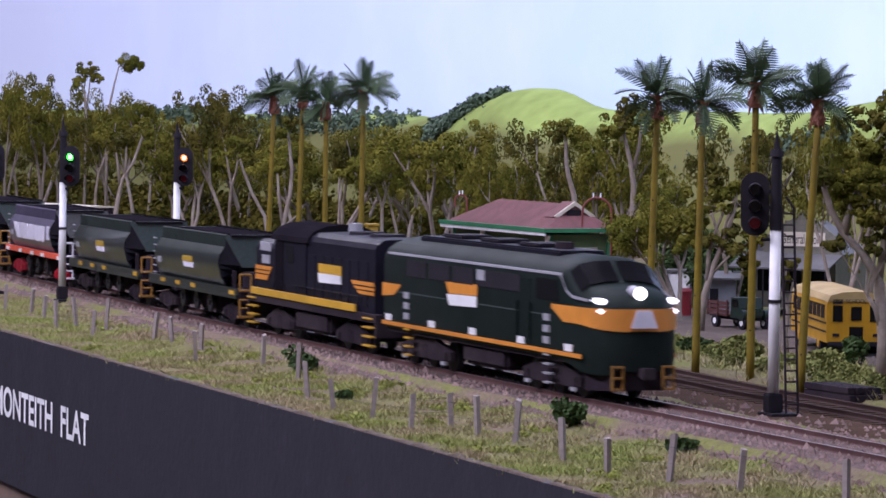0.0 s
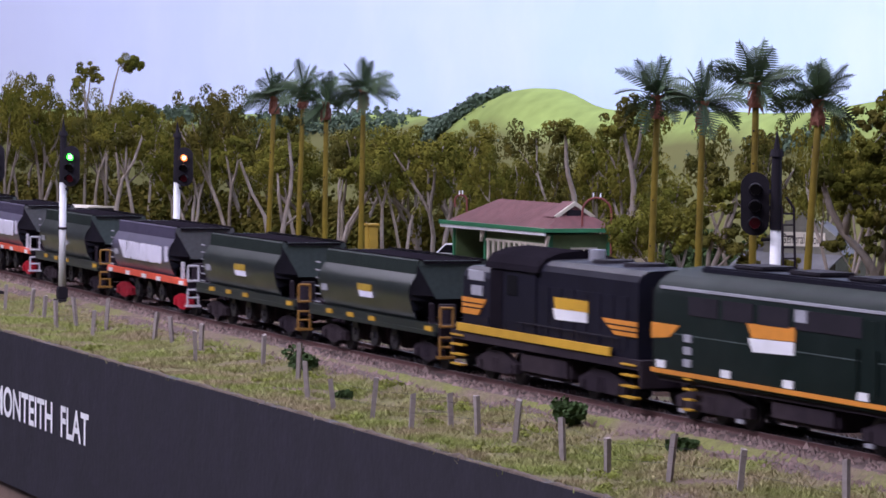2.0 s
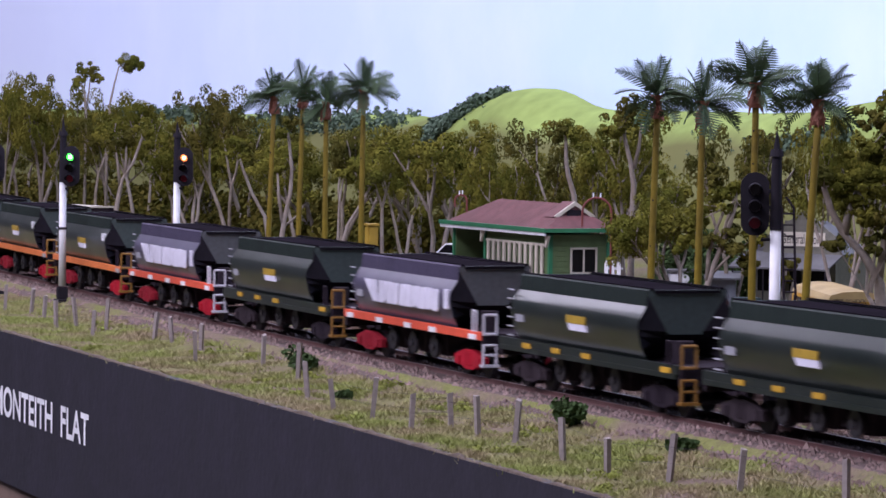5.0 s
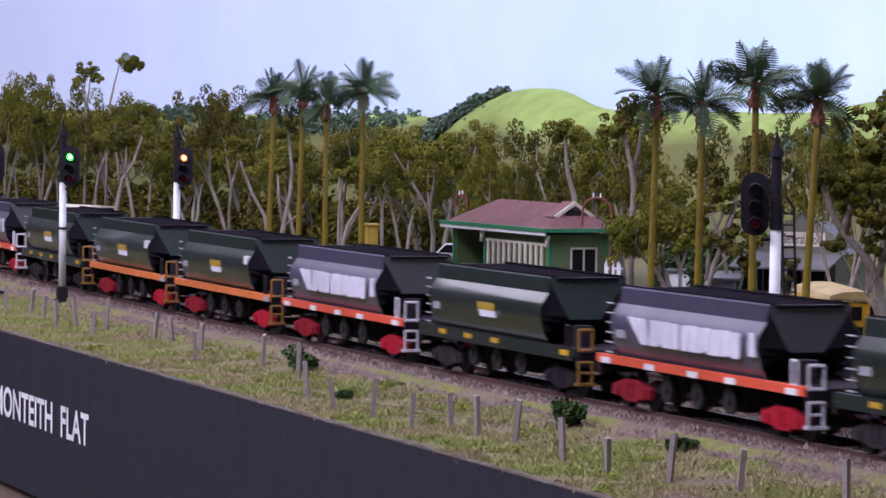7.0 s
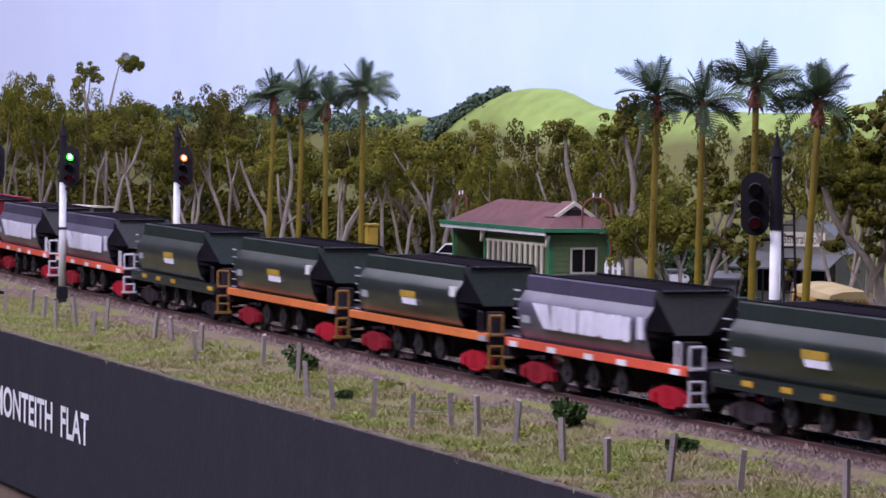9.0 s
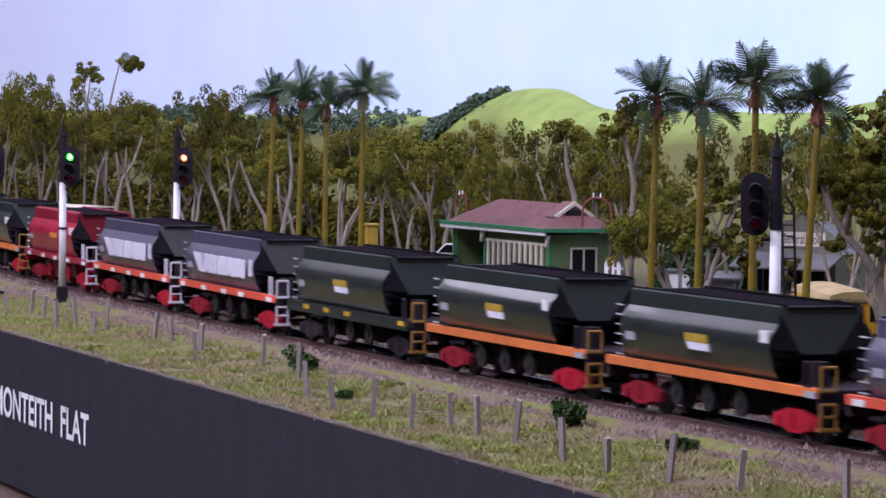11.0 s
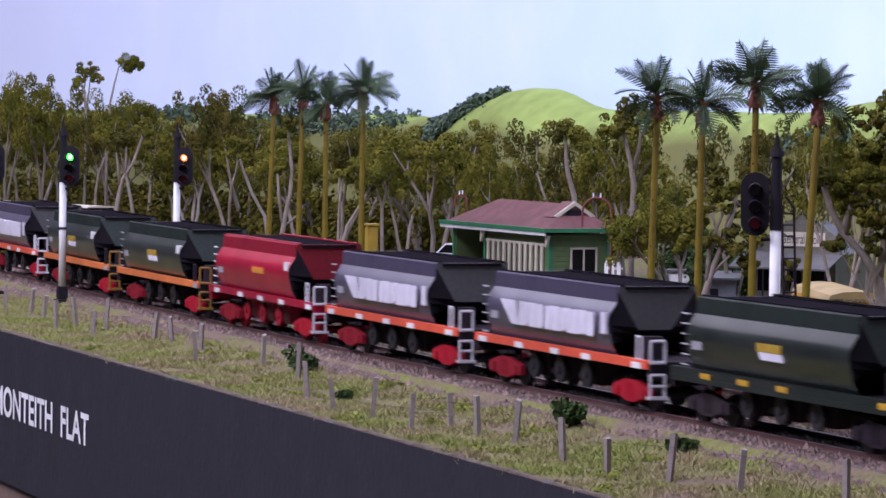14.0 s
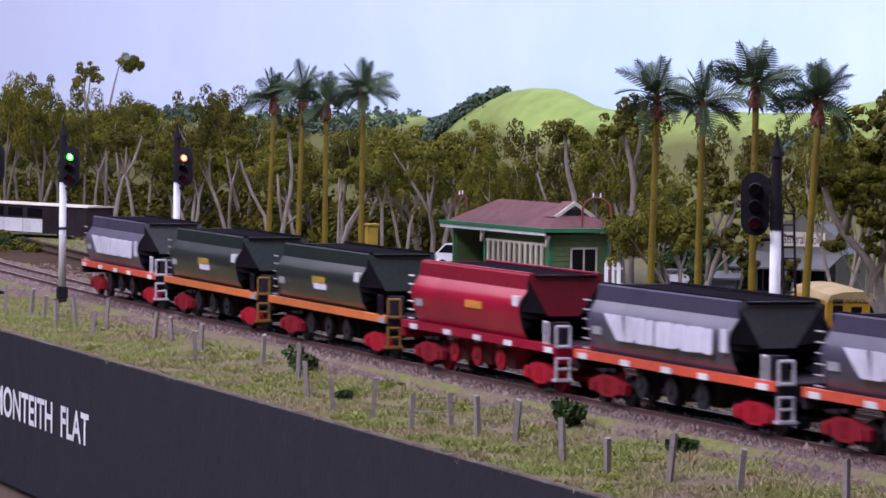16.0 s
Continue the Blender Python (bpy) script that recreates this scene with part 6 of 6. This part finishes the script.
def old_truck():
    th = thing("old_farm_truck", at(-131.4, 20.3, -0.3, 5), "old dark green farm truck with brown timber tray", "truck")
    bm = B()
    box(bm, -2.0, 1.8, -0.5, 0.5, 0.5, 0.68)
    part("chassis", bm, BLACK, th)
    bm = B()
    box(bm, -2.2, 0.2, -0.85, 0.85, 0.72, 0.85)
    tray = part("tray", bm, RUSTWOOD, th)
    for i in range(3):
        for y in (-0.85, 0.85):
            bm = B()
            box(bm, -2.2, 0.2, y - 0.04, y + 0.04, 0.9 + i * 0.24, 1.08 + i * 0.24)
            part("tray_board", bm, RUSTWOOD, tray)
    for x in (-2.15, -1.0, 0.1):
        for y in (-0.9, 0.9):
            bm = B()
            box(bm, x - 0.05, x + 0.05, y - 0.04, y + 0.04, 0.7, 1.65)
            part("tray_stake", bm, RUSTWOOD, tray)
    bm = B()
    loft(bm, [[(x, y, z) for x, z in ((0.3, 0.65), (1.35, 0.65), (1.35, 1.25), (1.2, 1.85), (0.35, 1.85))] for y in (-0.78, 0.78)], closed=True)
    cab = part("cab", bm, TRUCKGREEN, th)
    for y in (-0.79, 0.79):
        part("cab_window", slab(B(), [(0.5, 1.3), (1.2, 1.3), (1.1, 1.75), (0.5, 1.75)], (y - 0.02, y + 0.02)), GLASS, cab)
    bm = B()
    box(bm, 1.3, 2.2, -0.42, 0.42, 0.7, 1.25, 0.12)
    part("bonnet", bm, TRUCKGREEN, th)
    for x in (-1.4, 1.7):
        for y in (-0.75, 0.75):
            bm = B()
            tube(bm, (x, y - 0.11, 0.38), (x, y + 0.11, 0.38), 0.38, 0.38, 16)
            wh = part("wheel", bm, BLACK, th)
            bm = B()
            tube(bm, (x, y - 0.13, 0.38), (x, y + 0.13, 0.38), 0.18, 0.18, 10)
            part("hub", bm, WHITE, wh)
    for y in (-0.75, 0.75):
        bm = B()
        tube(bm, (1.7, y - 0.16, 0.85), (1.7, y + 0.16, 0.85), 0.34, 0.34, 12)
        part("mudguard", bm, TRUCKGREEN, th)
    th.scale = (0.66, 0.66, 0.66)


old_truck()


def store():
    th = thing("general_store", at(-137.8, 27.3, -0.05, 35), "weatherboard country store with iron roof and name board", "building")
    bm = B()
    box(bm, -6.5, 0.5, 0.6, 5.5, 0, 2.3)
    part("wall", bm, STOREWALL, th)
    bm = B()
    slab(bm, [(-5.3, 2.2), (1.0, 2.2), (1.0, 2.9), (-2.0, 4.1), (-5.3, 2.9)], (0.4, 0.58))
    part("parapet", bm, STOREWALL, th, "pale gabled weatherboard parapet")
    for i in range(7):
        bm = B()
        z = 2.3 + i * 0.2
        inset = max(0, (z - 2.75)) * 2.2
        box(bm, -5.2 + inset, 0.9 - inset, 0.36, 0.41, z, z + 0.17)
        part("weatherboard", bm, STOREWALL, th)
    bm = B()
    slab(bm, [(-3.9, 2.62), (-0.2, 2.62), (-0.2, 3.2), (-3.9, 3.2)], (0.28, 0.36))
    board = part("name_board", bm, CREAM, th)
    lettering("store_lettering", "General Store", Matrix.Translation((-3.75 * K, 0.265 * K, 2.72 * K)) @ pose(0, 0, 0, 90, 0, 0), 0.42, 3.4, NAVY, th)
    bm = B()
    loft(bm, [[(-6.8, 0.5, 2.35), (1.2, 0.5, 2.35), (1.2, 0.5, 2.28), (-6.8, 0.5, 2.28)], [(-6.8, -2.0, 1.75), (1.2, -2.0, 1.75), (1.2, -2.0, 1.68), (-6.8, -2.0, 1.68)]], closed=True)
    part("verandah_roof", bm, STOREROOF, th)
    for x in (-6.5, -4.0, -1.5, 1.0):
        bm = B()
        tube(bm, (x, -1.9, 0), (x, -1.9, 1.72), 0.06, 0.06, 6)
        part("verandah_post", bm, BLACK, th)
    bm = B()
    box(bm, -3.2, -2.3, 0.55, 0.62, 0, 1.6)
    part("door", bm, BLACK, th)
    for x in (-5.8, -1.8):
        bm = B()
        box(bm, x, x + 1.8, 0.55, 0.62, 0.7, 1.6)
        part("window", bm, GLASS, th)
    bm = B()
    v = [bm.verts.new(q) for q in ((-6.8, 0.6, 2.3), (0.8, 0.6, 2.3), (0.8, 5.8, 2.3), (-6.8, 5.8, 2.3), (-3, 0.6, 3.6), (-3, 5.8, 3.6))]
    for f in ((0, 1, 4), (1, 2, 5, 4), (2, 3, 5), (3, 0, 4, 5), (0, 3, 2, 1)):
        bm.faces.new([v[i] for i in f])
    part("roof", bm, STOREROOF, th)
    th.scale = (0.58, 0.58, 1.0)


store()


def yard_sheds():
    th = thing("tin_shed", at(-145.6, 24.3, -0.30, 62), "small white panelled tin shed", "shed")
    bm = B()
    box(bm, -0.5, 0.5, 0, 1.2, 0, 1.5)
    part("wall", bm, WHITE, th)
    for x in (-0.5, 0.0, 0.47):
        bm = B()
        box(bm, x - 0.03, x + 0.04, -0.04, 0.0, 0, 1.5)
        part("wall_batten", bm, SILVER, th)
    bm = B()
    box(bm, -0.6, 0.6, -0.12, 1.3, 1.5, 1.58)
    part("roof", bm, STOREROOF, th)
    th = thing("tin_shed", at(-139.4, 23.3, -0.30, 62), "low blue-grey tin shed with dark doorway", "shed")
    bm = B()
    box(bm, -0.5, 0.6, 0, 1.4, 0, 1.5)
    part("wall", bm, TINBLUE, th)
    bm = B()
    box(bm, -0.45, -0.1, -0.04, 0.02, 0, 1.1)
    part("doorway", bm, BLACK, th)
    bm = B()
    loft(bm, [[(-0.7, -0.3, 1.48 + e), (0.8, -0.3, 1.48 + e), (0.8, 1.6, 1.7 + e), (-0.7, 1.6, 1.7 + e)] for e in (0.0, 0.08)], closed=True)
    part("roof", bm, STOREROOF, th)
    th = thing("red_letter_box", at(-139.6, 21.8, -0.30, 0), "red pillar box standing in the yard", "box")
    bm = B()
    tube(bm, (0, 0, 0), (0, 0, 1.0), 0.24, 0.24, 14)
    part("drum", bm, BRICKRED, th)
    bm = B()
    tube(bm, (0, 0, 1.0), (0, 0, 1.12), 0.27, 0.18, 14)
    part("cap", bm, BRICKRED, th)


yard_sheds()


def sleeper_stack():
    th = thing("sleeper_stack", at(-100.2, 8.9, -0.42, 4), "stack of dark old sleepers beside the siding", "timber stack")
    for i in range(4):
        for j in range(2):
            bm = B()
            box(bm, -1.7 + 0.06 * i, 1.0 + 0.06 * i - 0.1 * j, -0.5 + i * 0.27, -0.26 + i * 0.27, j * 0.22, j * 0.22 + 0.2, 0.02)
            part("sleeper", bm, UNDER, th)


sleeper_stack()


def yard():
    verts, faces = [], []
    nx, ny = 40, 10
    for i in range(nx + 1):
        for j in range(ny + 1):
            x = -150 + 55 * i / nx
            y = 15.6 + 8.6 * j / ny + 0.5 * noise.noise(Vector((x * 0.3, j * 0.2, 4))) * (j in (0, ny))
            verts.append((x + 110, y, -0.30))
    for i in range(nx):
        for j in range(ny):
            a = i * (ny + 1) + j
            faces.append((a, a + ny + 1, a + ny + 2, a + 1))
    ob = raw("yard_gravel", verts, faces, ROADGREY)
    ob.location = (0, 0, TABLE)
    tagged(ob, "grey gravel yard behind the siding", "road", kind="structure")


yard()


def far_carriage():
    th = thing("standing_carriage", at(-241.2, 12.7, -0.36, 17.5), "white panelled carriage with dark windows standing down the line", "carriage")
    half = [(1.3, 0.3), (1.3, 2.1), (1.1, 2.24), (0, 2.3)]
    part("body", loft(B(), [mirror_ring(half, 0), mirror_ring(half, 26)]), UNDER, th)
    half = [(1.36, 2.26), (1.15, 2.35), (0, 2.40)]
    part("roof", loft(B(), [mirror_ring(half, -0.1), mirror_ring(half, 26.1)]), CREAM, th, "cream roof")
    for i in range(8):
        bm = B()
        box(bm, 0.6 + i * 2.55, 2.5 + i * 2.55, -1.34, -1.28, 1.45, 2.05)
        part("window", bm, GLASS, th)
        bm = B()
        box(bm, 0.05 + i * 2.55, 2.52 + i * 2.55, -1.34, -1.30, 0.35, 1.3)
        part("side_panel", bm, WHITE, th)
    for x in (3, 23):
        bogie_frame(th, x, 1.1, UNDER)
        for dx in (-1.1, 1.1):
            wheelset(th, x + dx)
    th.scale = (0.88, 0.88, 0.88)


far_carriage()

# ---- what moves ----
motions()
